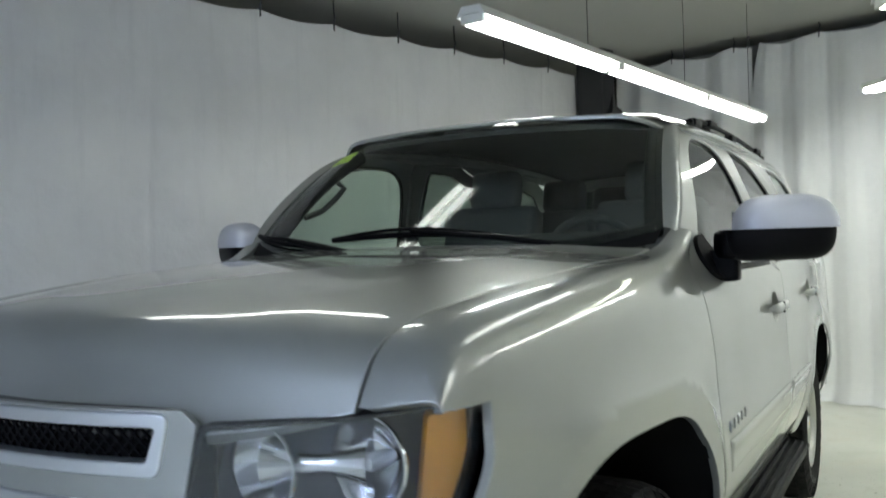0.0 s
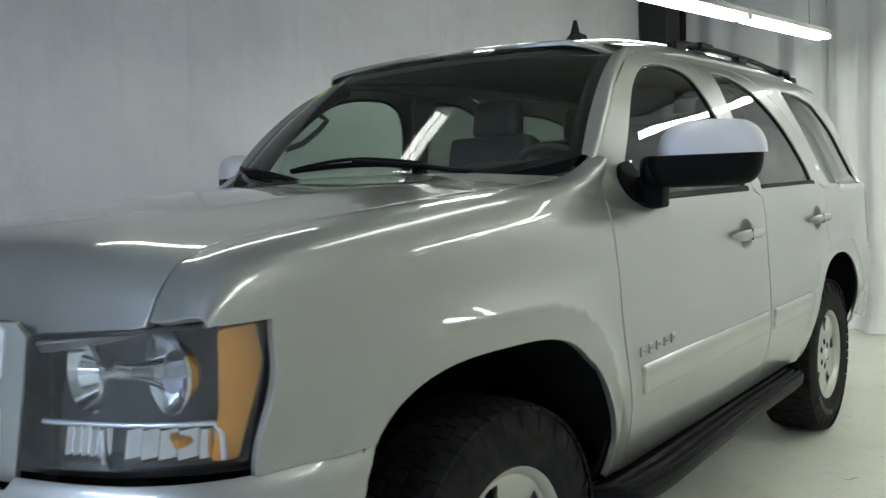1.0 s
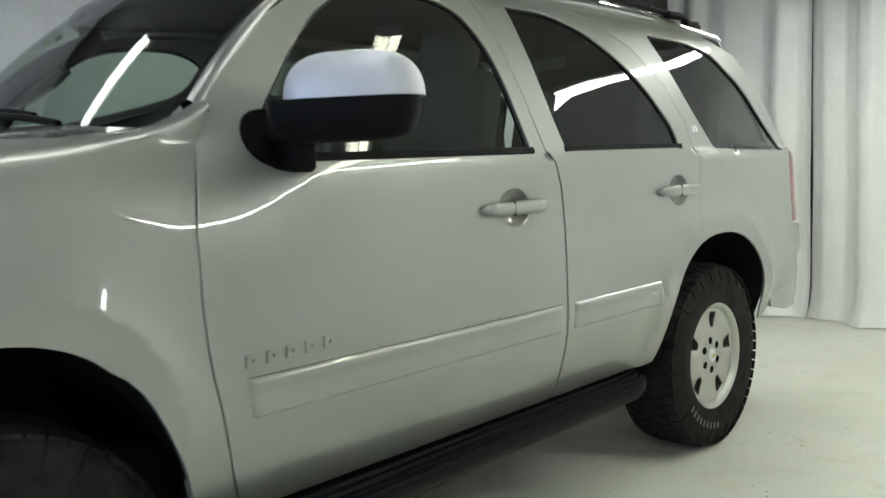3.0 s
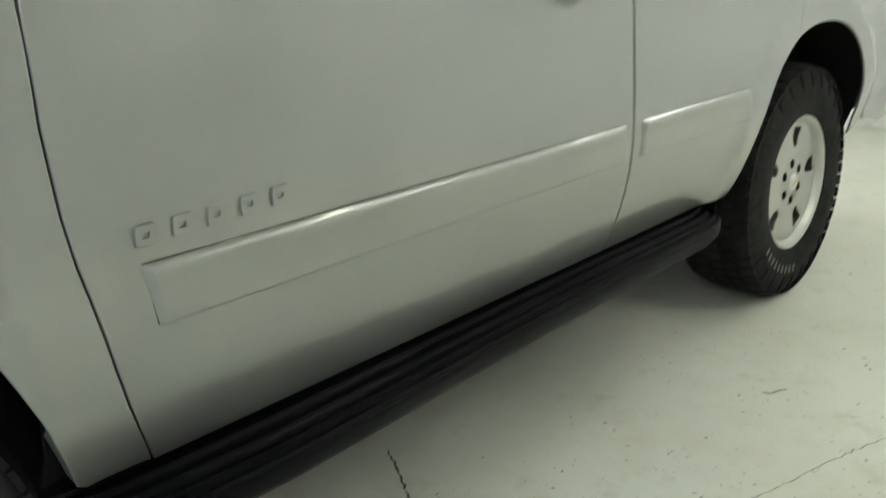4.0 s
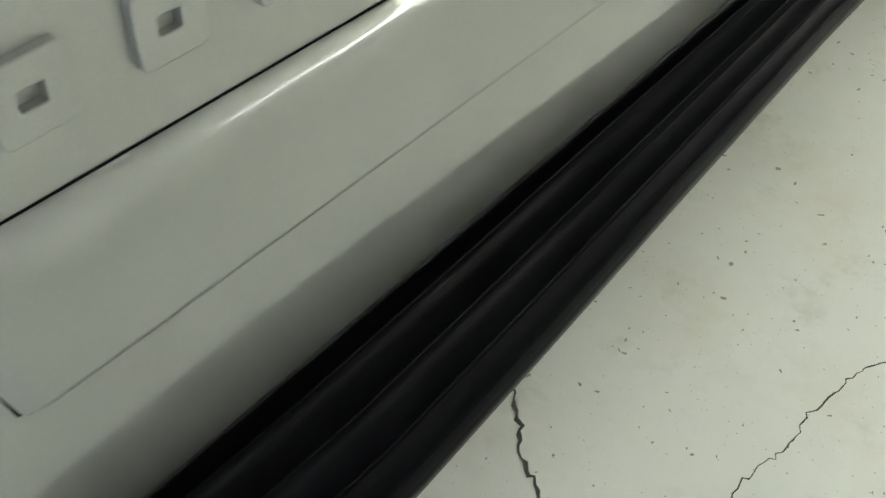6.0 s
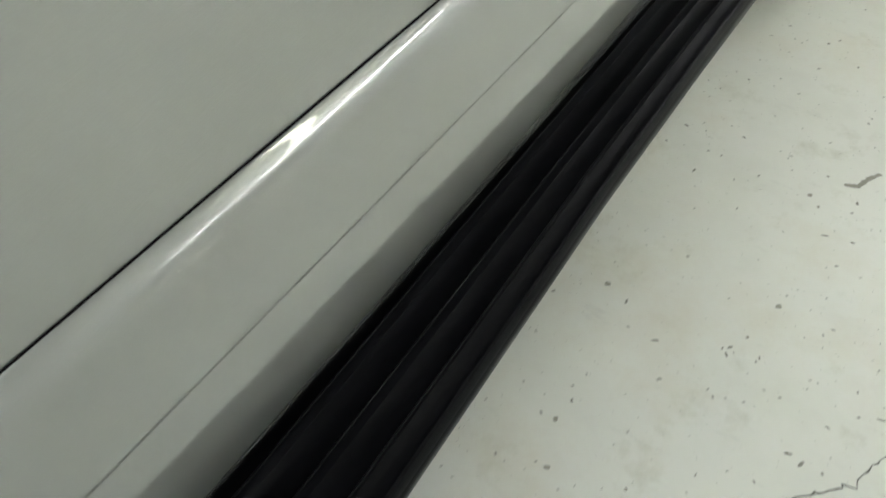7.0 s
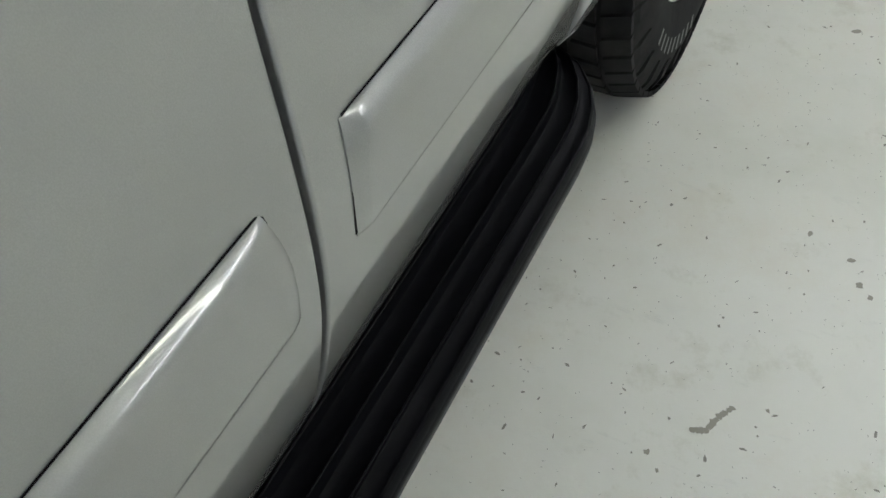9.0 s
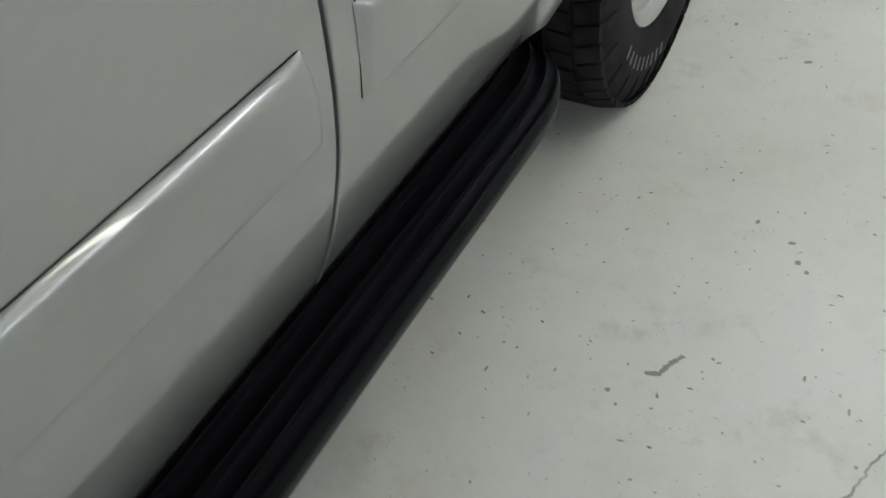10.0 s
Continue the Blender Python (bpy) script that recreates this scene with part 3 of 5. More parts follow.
fender_panel()
line = [(y + 0.003, z) for y, z in DOOR_F]
line += [(1.60, 1.50), (1.78, 1.66), (1.98, 1.782), (2.15, 1.825), (2.42, 1.828), (2.60, 1.822), (2.68, 1.66), (2.735, 1.45)] + [(y - 0.0058, z) for y, z in DOOR_B[::-1]]
FRONT_WIN = rounded([(1.655, 1.306, 0.02), (1.70, 1.42), (1.83, 1.585), (1.935, 1.685), (2.06, 1.760, 0.08), (2.22, 1.790, 0.08), (2.42, 1.788, 0.08), (2.54, 1.745, 0.06), (2.62, 1.64, 0.1), (2.67, 1.47, 0.1), (2.695, 1.310, 0.02)], 0.06)
REAR_WIN = rounded([(2.875, 1.308, 0.02), (2.84, 1.50, 0.1), (2.785, 1.795, 0.02), (3.00, 1.795, 0.08), (3.22, 1.735, 0.1), (3.42, 1.62, 0.1), (3.56, 1.49, 0.1), (3.635, 1.38, 0.08), (3.645, 1.308, 0.03)], 0.06)
QUART_WIN = rounded([(3.925, 1.290, 0.02), (3.66, 1.765, 0.03), (3.95, 1.755, 0.08), (4.19, 1.715, 0.06), (4.42, 1.56, 0.1), (4.655, 1.270, 0.02)], 0.04)
front_door = skin("front_door", side, line, PAINT, car, holes=[FRONT_WIN, arc(2.545, 1.133, 0.074, 0.060, 0, 352, 40)], step=0.035)
DOOR_R = [(3.735, 1.285), (3.722, 1.15), (3.700, 1.02), (3.672, 0.925)]
line = [(y + 0.0058, z) for y, z in DOOR_B] + [(2.742, 1.45), (2.69, 1.66), (2.61, 1.822), (3.02, 1.836), (3.28, 1.79), (3.50, 1.69), (3.67, 1.54), (3.745, 1.40)]
line += DOOR_R + arc(a0=112, a1=176, n=10, **ARCH_R) + [(3.42, 0.476)]
rear_door = skin("rear_door", side, line, PAINT, car, holes=[REAR_WIN, arc(3.55, 1.135, 0.074, 0.060, 0, 352, 40)], step=0.035)
line = [(y + 0.006, z) for y, z in DOOR_R[::-1]] + [(3.752, 1.40), (3.676, 1.545), (3.505, 1.697), (3.285, 1.797), (3.03, 1.842)]
line += [(3.6, 1.838), (4.15, 1.80), (4.45, 1.72), (4.62, 1.55), (4.735, 1.300), (4.700, 1.290), (4.700, 0.925), (4.80, 0.905), (4.80, 0.80), (4.60, 0.60), (4.37, 0.50)] + arc(a0=8, a1=111, n=14, **ARCH_R)
quarter = skin("quarter_panel", side, line, PAINT, car, holes=[QUART_WIN], step=0.035, lip=0.008)
for owner, loop, mat, lab in ((front_door, FRONT_WIN, SIDE, "lightly tinted window glass"), (rear_door, REAR_WIN, TINT, "dark tinted window glass"), (quarter, QUART_WIN, TINT, "dark tinted window glass")):
    pane = skin("window_glass", side, loop, mat, owner, lab, step=0.06, offset=-0.012, lip=0.004)
    pane.visible_shadow = False
    c = np.array(loop).mean(0)
    inner = [tuple(c + (np.array(p) - c) * 0.975) for p in loop]
    skin("window_seal", side, loop, GLOSSBLACK, owner, "black rubber window seal", holes=[inner], step=0.03, offset=-0.006, lip=0.01)

# hood, roof and screen
line = [(HOODX(y) - 0.004, y) for y in np.linspace(0.09, 1.42, 16)] + [(XC + 0.45, 1.40), (XC, 1.38), (XC - 0.45, 1.40)] + [(2 * XC - HOODX(y) + 0.004, y) for y in np.linspace(1.42, 0.09, 16)] + [(XC - 0.4, 0.045), (XC, 0.04), (XC + 0.4, 0.045)]
line = [(float(a), float(b)) for a, b in line]
skin("hood", hood, line, PAINT, car, step=0.022, lip=0.03)
line = [(XC + s * x, y) for s, pts in ((1, [(0.0, 1.860), (0.4, 1.868), (0.60, 1.915), (0.68, 1.99), (0.695, 2.3), (0.695, 3.2), (0.69, 4.0), (0.66, 4.4), (0.52, 4.6), (0, 4.62)]), (-1, [(0.52, 4.6), (0.66, 4.4), (0.69, 4.0), (0.695, 3.2), (0.695, 2.3), (0.68, 1.99), (0.60, 1.915), (0.4, 1.868)])) for x, y in pts]
skin("roof", roof, line, PAINT, car, step=0.05, offset=0.005, lip=0.016, round_edge=0.006)
SCREEN = rounded([(-0.995, 0.02), (0.995, 0.02), (0.995, 0.998), (-0.995, 0.998)], 0.02)
ws = skin("windshield", screen, SCREEN, GLASS, car, "clear windshield", step=0.05, lip=0.004)
ws.visible_shadow = False
skin("windshield_seal", screen, SCREEN, BLACK, car, "black ceramic border of the windshield", holes=[rounded([(-0.965, 0.06), (0.965, 0.06), (0.965, 0.965), (-0.965, 0.965)], 0.06)], step=0.04, offset=-0.003, lip=0.003)
skin("inner_shell", side, [(1.40, 0.49), (3.42, 0.49), (3.60, 0.92), (3.80, 1.0), (3.80, 1.27), (1.42, 1.27), (1.38, 1.0)], DARK, car, "dark inner frame behind the door gaps", step=0.08, offset=-0.030, lip=0.01)
loft_gap = bmesh.new()
rows = [[loft_gap.verts.new((float(HOODX(y)) + d, y, float(HOODZ(y)) - 0.016)) for d in (-0.025, 0.025)] for y in np.linspace(0.10, 1.42, 24)]
for a, b in zip(rows, rows[1:]):
    loft_gap.faces.new((a[0], a[1], b[1], b[0]))
part("hood_gutter", loft_gap, DARK, car, "dark gutter under the hood edge")


# ---- the rest of the car ----
def loft(name, a, b, bulge, mat, n=24, m=6, parent=None, label="", toward=(1, 0, 1)):
    """A strip between two curves of points, swelling outwards between them."""
    bm = bmesh.new()
    out = Vector(toward).normalized()
    rows = []
    for i in range(n + 1):
        p, q = Vector(a(i / n)), Vector(b(i / n))
        rows.append([bm.verts.new(p.lerp(q, j / m) + out * bulge * 4 * (j / m) * (1 - j / m)) for j in range(m + 1)])
    for r0, r1 in zip(rows, rows[1:]):
        for j in range(m):
            bm.faces.new((r0[j], r0[j + 1], r1[j + 1], r1[j]))
    return part(name, bm, mat, parent or car, label)


def one(surface, a, b):
    return surface(np.array([float(a)]), np.array([float(b)]))[0]


PILLAR_Y = spline([(0, 1.538), (0.2, 1.590), (0.5, 1.755), (0.8, 1.955), (1.0, 2.12)])
PILLAR_Z = spline([(0, 1.392), (0.2, 1.482), (0.5, 1.642), (0.8, 1.772), (1.0, 1.822)])
loft("a_pillar", lambda t: one(screen, 0.985, 0.02 + 0.975 * t), lambda t: one(side, PILLAR_Y(t), PILLAR_Z(t)) + np.array((0.0015, 0, 0)), 0.016, PAINT)
loft("cant_rail", lambda t: one(roof, XC + 0.62, 2.0 + 2.45 * t), lambda t: one(side, 2.05 + 2.35 * t, 1.822 - 0.13 * max(t - 0.55, 0) ** 1.5), 0.012, PAINT)
loft("cowl_panel", lambda t: np.array((XC + (t * 2 - 1) * 0.79, 1.355 + 0.14 * (2 * t - 1) ** 2, 1.358 + 0.04 * (2 * t - 1) ** 4)), lambda t: one(screen, (t * 2 - 1) * 0.99, 0.04), 0.0, BLACK, toward=(0, 0, 1), label="black cowl under the wipers")

# front end
NOSE = spline([(-0.2, -0.045), (0.0, -0.055), (0.2, -0.05), (0.40, -0.018), (0.51, 0.008), (0.65, 0.048), (0.75, 0.090), (0.85, 0.175), (0.905, 0.252), (0.95, 0.35)])


def nose(x, z):
    d = np.abs(x - XC) + 0.08 + 0.24 * (1.13 - z) * np.clip((np.abs(x - XC) - 0.3) / 0.3, 0, 1)
    return np.stack([x, NOSE(d) + 0.02 * np.clip(1.0 - z, -0.2, 1), z], 1)


LAMP = rounded([(0.432, 1.108), (0.70, 1.126), (0.854, 1.141), (0.844, 1.05), (0.785, 0.832), (0.362, 0.832), (0.385, 0.95)], 0.012)
UP = rounded([(0.372, 1.126), (0.346, 1.020), (2 * XC - 0.346, 1.020), (2 * XC - 0.372, 1.126)], 0.018)
LOW = rounded([(0.335, 0.962), (0.305, 0.812), (2 * XC - 0.305, 0.812), (2 * XC - 0.335, 0.962)], 0.018)


def ring(loop, d):
    """The loop drawn in by d."""
    p = np.array(loop)
    c = p.mean(0)
    e = p - c
    s = 1 - d / np.maximum(np.abs(e).max(0), 1e-6)
    return [tuple(v) for v in c + e * s]


front = skin("front_fascia", nose, [(0.426, 1.11), (0.40, 1.134), (2 * XC - 0.40, 1.134), (2 * XC - 0.426, 1.11), (2 * XC - 0.352, 0.805), (0.352, 0.805)], PAINT, car, holes=[UP, LOW], step=0.03, side=1)
grille = part("grille", box_bm(0.78, 0.01, 0.36, (XC, 0.05, 0.94)), DARK, car, "black mesh grille with bright surrounds")
for loop in (UP, LOW):
    skin("surround", nose, loop, SATIN, grille, "bright silver surround", holes=[ring(loop, 0.017)], step=0.015, side=1, lip=0.03, offset=0.006, round_edge=0.006)
    skin("opening_wall", nose, loop, GLOSSBLACK, grille, holes=[ring(loop, 0.006)], step=0.02, side=1, lip=0.06, offset=-0.004)
    p = np.array(loop)
    (x0, z0), (x1, z1) = p.min(0), p.max(0)
    bm = bmesh.new()
    k = z1 - z0
    for s in (-1, 1):
        x = x0 - k
        while x < x1 + k:
            pts = []
            for j in range(9):
                q = j / 8
                xx = x + (q * k * 1.0 if s > 0 else (1 - q) * k * 1.0)
                if x0 + 0.01 < xx < x1 - 0.01:
                    pts.append(Vector(one(nose, xx, z0 + q * k)) + Vector((0, 0.028, 0)))
            for a, b in zip(pts, pts[1:]):
                d = (b - a).normalized()
                n = Vector((0, 1, 0)).cross(d) * 0.0022
                vs = [bm.verts.new(v) for v in (a - n, a + n, b + n, b - n)]
                ws_ = [bm.verts.new(v.co + Vector((0, 0.006, 0))) for v in vs]
                bm.faces.new(vs)
                bm.faces.new((vs[0], vs[3], ws_[3], ws_[0]))
                bm.faces.new((vs[1], vs[2], ws_[2], ws_[1]))
            x += 0.026
    part("mesh", bm, BLACK, grille, "black diamond mesh", smooth=False)

BUMP_X = spline([(0, XC), (0.3, 0.28), (0.55, 0.55), (0.75, 0.745), (0.88, 0.835), (1.0, 0.872)])
BUMP_Y = spline([(0, -0.085), (0.3, -0.07), (0.55, 0.0), (0.75, 0.12), (0.88, 0.28), (1.0, 0.505)])


def bumper(p, z):
    tuck = 0.10 * np.clip(0.62 - z, 0, 1) + 0.03 * np.clip((z - 0.79) / 0.045, 0, 1) ** 2
    s = np.abs(p)
    x = XC + np.sign(p) * (BUMP_X(s) - XC) * (1 - tuck * 0.6)
    y = BUMP_Y(s) + tuck * (1 - 0.6 * s)
    return np.stack([x + np.sign(p) * arch_swell(y, z), y, z], 1)


skin("front_bumper", bumper, [(-0.998, 0.824), (-0.415, 0.827), (-0.40, 0.802), (0.40, 0.802), (0.415, 0.827), (0.998, 0.824), (0.984, 0.76), (0.974, 0.68), (0.970, 0.60), (0.94, 0.45), (0, 0.42), (-0.94, 0.45), (-0.970, 0.60), (-0.974, 0.68), (-0.984, 0.76)], PAINT, car, step=0.05, side=1, lip=0.02)


def headlight():
    lamp = skin("headlight", nose, LAMP, LENS, car, "clear headlight with bright reflectors and amber marker", step=0.025, side=1, lip=0.006)
    lamp.visible_shadow = False
    skin("gasket", nose, LAMP, GLOSSBLACK, lamp, "black rim round the lens", holes=[ring(LAMP, 0.007)], step=0.012, side=1, lip=0.11, offset=-0.006)
    skin("housing", nose, ring(LAMP, 0.004), SMOKE, lamp, "smoked blue-grey lamp housing", step=0.03, side=1, lip=0.004, offset=-0.105)
    skin("marker_lens", nose, rounded([(0.800, 1.112), (0.849, 1.120), (0.839, 1.05), (0.772, 0.846), (0.741, 0.846), (0.771, 0.95)], 0.008), AMBER, lamp, "amber side marker", step=0.015, side=1, lip=0.02, offset=-0.022)
    for x, z, r in ((0.515, 1.028, 0.075), (0.690, 1.040, 0.080)):
        c = one(nose, x, z)
        prof = [(0.012, -0.012), (0.022, -0.008), (r * 0.55, 0.008), (r * 0.86, 0.038), (r, 0.066), (r + 0.004, 0.066), (r + 0.004, 0.060)]
        bm = lathe(prof, 36)
        ob = part("reflector", bm, REFLECT, lamp, "bright round reflector bowl")
        ob.matrix_world = Matrix.Translation((c[0] + 0.012, c[1] + 0.100, c[2])) @ Matrix.Rotation(radians(-97), 4, "Z")
        bm = lathe([(0.0, 0.070), (0.012, 0.068), (0.017, 0.058), (0.017, 0.02), (0.012, 0.0)], 20)
        bulb = part("bulb_shield", bm, SATIN, lamp, "silver bulb shield")
        bulb.matrix_world = ob.matrix_world.copy()
    for x0, x1, z0, z1 in ((0.505, 0.70, 1.018, 1.048),):
        a, b = one(nose, x0, (z0 + z1) / 2), one(nose, x1, (z0 + z1) / 2)
        tube("reflector_bridge", [(a[0], a[1] + 0.065, a[2]), *[(a[0] + (b[0] - 0.02 - a[0]) * q, a[1] + 0.065 + (b[1] - 0.01 - a[1]) * q, a[2] + (b[2] - a[2]) * q) for q in (0.2, 0.35, 0.5, 0.65, 0.8, 1.0)]], 0.019, REFLECT, lamp, taper=lambda q: 1 + 1.3 * (2 * q - 1) ** 2, n=16)
    bar = [one(nose, x, 0.925 + 0.012 * (x - 0.4)) + np.array((0, 0.045, 0)) for x in np.linspace(0.392, 0.735, 8)]
    bar += [bar[-1] + np.array((0.012, 0.01, -0.02)), bar[-1] + np.array((0.010, 0.012, -0.075))]
    tube("trim_bar", bar, 0.006, SATIN, lamp, "silver trim bar")
    for x0, x1 in ((0.425, 0.515), (0.565, 0.715)):
        bm = bmesh.new()
        n = 9
        for i in range(n):
            xa, xb = x0 + (x1 - x0) * i / n, x0 + (x1 - x0) * (i + 1) / n
            ya, yb = one(nose, xa, 0.88)[1] + 0.06, one(nose, xb, 0.88)[1] + 0.06
            zig = 0.016 if i % 2 else -0.004
            za, zb = 0.852, 0.912
            vs = [bm.verts.new(v) for v in ((xa, ya + zig, za), (xb, yb + 0.012 - zig, za + 0.003), (xb, yb + 0.022 - zig, zb), (xa, ya + 0.010 + zig, zb - 0.003))]
            bm.faces.new(vs)
        part("signal_reflector", bm, REFLECT, lamp, "faceted clear signal reflector", smooth=False)
    c = one(nose, 0.68, 0.89)
    bm = lathe([(0.0, 0.02), (0.009, 0.016), (0.011, 0.0), (0.006, -0.02)], 16)
    b = part("signal_bulb", bm, AMBER, lamp, "amber signal bulb")
    b.matrix_world = Matrix.Translation((c[0], c[1] + 0.05, c[2])) @ Matrix.Rotation(radians(-90), 4, "Z")
    tube("lamp_post_rib", [one(nose, 0.535, 0.915) + np.array((0, 0.045, 0)), one(nose, 0.53, 0.842) + np.array((0, 0.045, 0))], 0.007, SATIN, lamp)
    return lamp


headlight()


def mirrored(ob, parent):
    made = ob.copy()
    scene.collection.objects.link(made)
    made.parent = parent
    if parent is car:
        made.matrix_basis = Matrix.Translation((2 * XC, 0, 0)) @ Matrix.Diagonal((-1, 1, 1, 1)) @ ob.matrix_basis
    for c in ob.children:
        mirrored(c, made)
    return made


# side mouldings
def moulding(owner, y0, y1, slant, name="side_molding"):
    """A long strip with a rounded ridge along its top and bevelled ends."""
    z0, z1 = 0.7155, 0.8105
    prof = [(0.0, -0.002), (0.0, 0.0020), (0.006, 0.0034), (0.02, 0.0042), (0.06, 0.0046), (0.25, 0.0048), (0.45, 0.0050), (0.56, 0.0056), (0.64, 0.0065), (0.71, 0.0076), (0.77, 0.0085), (0.82, 0.0089), (0.855, 0.0089), (0.885, 0.0086), (0.91, 0.0080), (0.932, 0.0072), (0.952, 0.0061), (0.970, 0.0047), (0.984, 0.0033), (0.994, 0.0018), (1.0, 0.0006), (1.0, -0.002)]
    rel = [0.0, 0.0, 0.0015, 0.005, 0.0105, 0.0125, 0.017, 0.022, 0.030, 0.045]
    n = int((y1 - y0 - 0.09) / 0.03)
    along = [(d, None) for d in rel] + [(0.045 + (y1 - y0 - 0.09) * i / n, None) for i in range(1, n)] + [(y1 - y0 - d, d) for d in rel[::-1]]
    bm = bmesh.new()
    rows = []
    for k, (d, _) in enumerate(along):
        row = []
        back = y1 - y0 - d
        for q, h in prof:
            ridge = 1.2 * (h - min(h, 0.0050))
            body = min(h, 0.0050)
            front = 0.12 + 0.88 * min(d / 0.0115, 1)
            rear = min(1.0, 0.30 + 0.70 * math.sqrt(min(back / 0.010, 1)))
            fade = min(1.0, (back / 0.034) ** 0.8) if q > 0.5 else 1.0
            hh = (body * rear + ridge * fade * rear) * front
            if k in (0, len(along) - 1):
                hh = -0.002
            z = z0 + (z1 - z0) * q - 0.0065 * q * min(max((y0 + d - 1.5) / 1.2, 0), 1)
            y = y0 + d + (slant * (1 - q) if d < 0.3 else 0) * (1 - min(d / 0.3, 1)) + (0.006 * math.sin(math.pi * q) - 0.006 * q) * (1 - min(back / 0.3, 1))
            x = float(side_x(np.array([y]), np.array([z]))[0]) + hh
            row.append(bm.verts.new((x, y, z)))
        rows.append(row)
    for r0, r1 in zip(rows, rows[1:]):
        for j in range(len(prof) - 1):
            bm.faces.new((r0[j], r1[j], r1[j + 1], r0[j + 1]))
    bmesh.ops.recalc_face_normals(bm, faces=bm.faces)
    ob = part(name, bm, PAINT, owner, "silver side moulding")
    # one dark sheet draws both the joint and the moulding's contact shadow
    line = rounded([(y0 - 0.0012, z1 + 0.0008, 0.004), (y0 + slant - 0.0015, z0 - 0.0004, 0.004), (y1 + 0.0012, z0 - 0.0004, 0.004), (y1 + 0.002, z0 + 0.05, 0.004), (y1 - 0.0045, z1 + 0.0008, 0.004)], 0.004, 3)
    line = [(a, b - 0.0065 * (b > 0.77) * min(max((a - 1.5) / 1.2, 0), 1)) for a, b in densify(line, 0.05)]
    skin("moulding_joint", side, line, DARK, ob, "thin dark joint and contact shade round the moulding", step=0.05, lip=0.0005, offset=0.0006, round_edge=0.0002)
    return ob


moulding(front_door, 1.547, 2.752, 0.017)
moulding(rear_door, 2.816, 3.372, -0.002)


# five plain raised emblem blocks on the door
for i in range(5):
    y, b = 1.546 + i * 0.0556, 0.836 + i * 0.0014
    loop = rounded([(y, b), (y + 0.028, b + 0.0005), (y + 0.031, b + 0.0275), (y + 0.003, b + 0.027)], 0.003, 3)
    core = rounded([(y + 0.008, b + 0.009), (y + 0.0205, b + 0.009), (y + 0.0220, b + 0.0185), (y + 0.0095, b + 0.0185)], 0.002, 3)
    skin("emblem", side, loop, PAINT, front_door, "plain raised silver emblem block", holes=[core], step=0.010, offset=0.0055, lip=0.0075, round_edge=0.0012)


# a small badge of two bars on the pillar behind the rear door
for k in range(2):
    y = 3.787 + 0.024 * k
    skin("pillar_badge", side, rounded([(y, 1.360), (y + 0.016, 1.360), (y + 0.016, 1.385), (y, 1.385)], 0.002, 2), SATIN, quarter, "small plain silver badge bar", step=0.012, offset=0.003, lip=0.003, round_edge=0.0008)


# door handles in their cups
def handle(owner, y, z):
    def dish(a, b):
        s = side(a, b)
        r2 = ((a - y) / 0.074) ** 2 + ((b - z) / 0.060) ** 2
        s[:, 0] -= 0.026 * np.clip(1 - r2, 0, 1)
        s[:, 0] += 0.0012
        return s
    skin("handle_cup", dish, arc(y, z, 0.0745, 0.0605, 0, 352, 40), PAINT, owner, "shallow cup behind the handle", step=0.008, lip=0.001, round_edge=0.0005)
    bm = bmesh.new()
    n, m = 22, 12
    rings = []
    for i in range(n + 1):
        q = i / n
        yy = y - 0.165 + 0.31 * q
        w = math.sqrt(max(1 - abs(2 * q - 1) ** 5, 0.0)) * 0.95 + 0.02
        lift = 0.034 * (1 - abs(2 * q - 1) ** 8) + 0.003
        base = float(side_x(np.array([yy]), np.array([z]))[0])
        rings.append([bm.verts.new((base + lift - 0.004 + 0.012 * w * math.cos(2 * math.pi * j / m), yy, z + 0.002 * q + 0.0215 * w * math.sin(2 * math.pi * j / m))) for j in range(m)])
    for a, b in zip(rings, rings[1:]):
        for j in range(m):
            bm.faces.new((a[j], a[(j + 1) % m], b[(j + 1) % m], b[j]))
    bm.faces.new(rings[0])
    bm.faces.new(rings[-1])
    bmesh.ops.recalc_face_normals(bm, faces=bm.faces)
    h = part("door_handle", bm, PAINT, owner, "silver pull handle")
    base = float(side_x(np.array([y - 0.052]), np.array([z]))[0])
    part("handle_seam", box_bm(0.0244, 0.0011, 0.0430, (base + 0.0328, y - 0.052, z + 0.001), 0.0004), GLOSSBLACK, h, smooth=False)


handle(front_door, 2.545, 1.133)
handle(rear_door, 3.55, 1.135)

# belt strips under the windows
for owner, y0, y1 in ((front_door, 1.80, 2.70), (rear_door, 2.87, 3.655)):
    skin("belt_strip", side, rounded([(y0, 1.297), (y1, 1.297), (y1, 1.313), (y0, 1.313)], 0.005), BLACK, owner, "black strip under the window", step=0.03, offset=0.004, lip=0.008)

mirrors_from = [o for o in car.children if o.name.split(".")[0] in ("front_fender", "front_door", "rear_door", "quarter_panel", "a_pillar", "cant_rail", "headlight")]
for o in mirrors_from:
    mirrored(o, car)


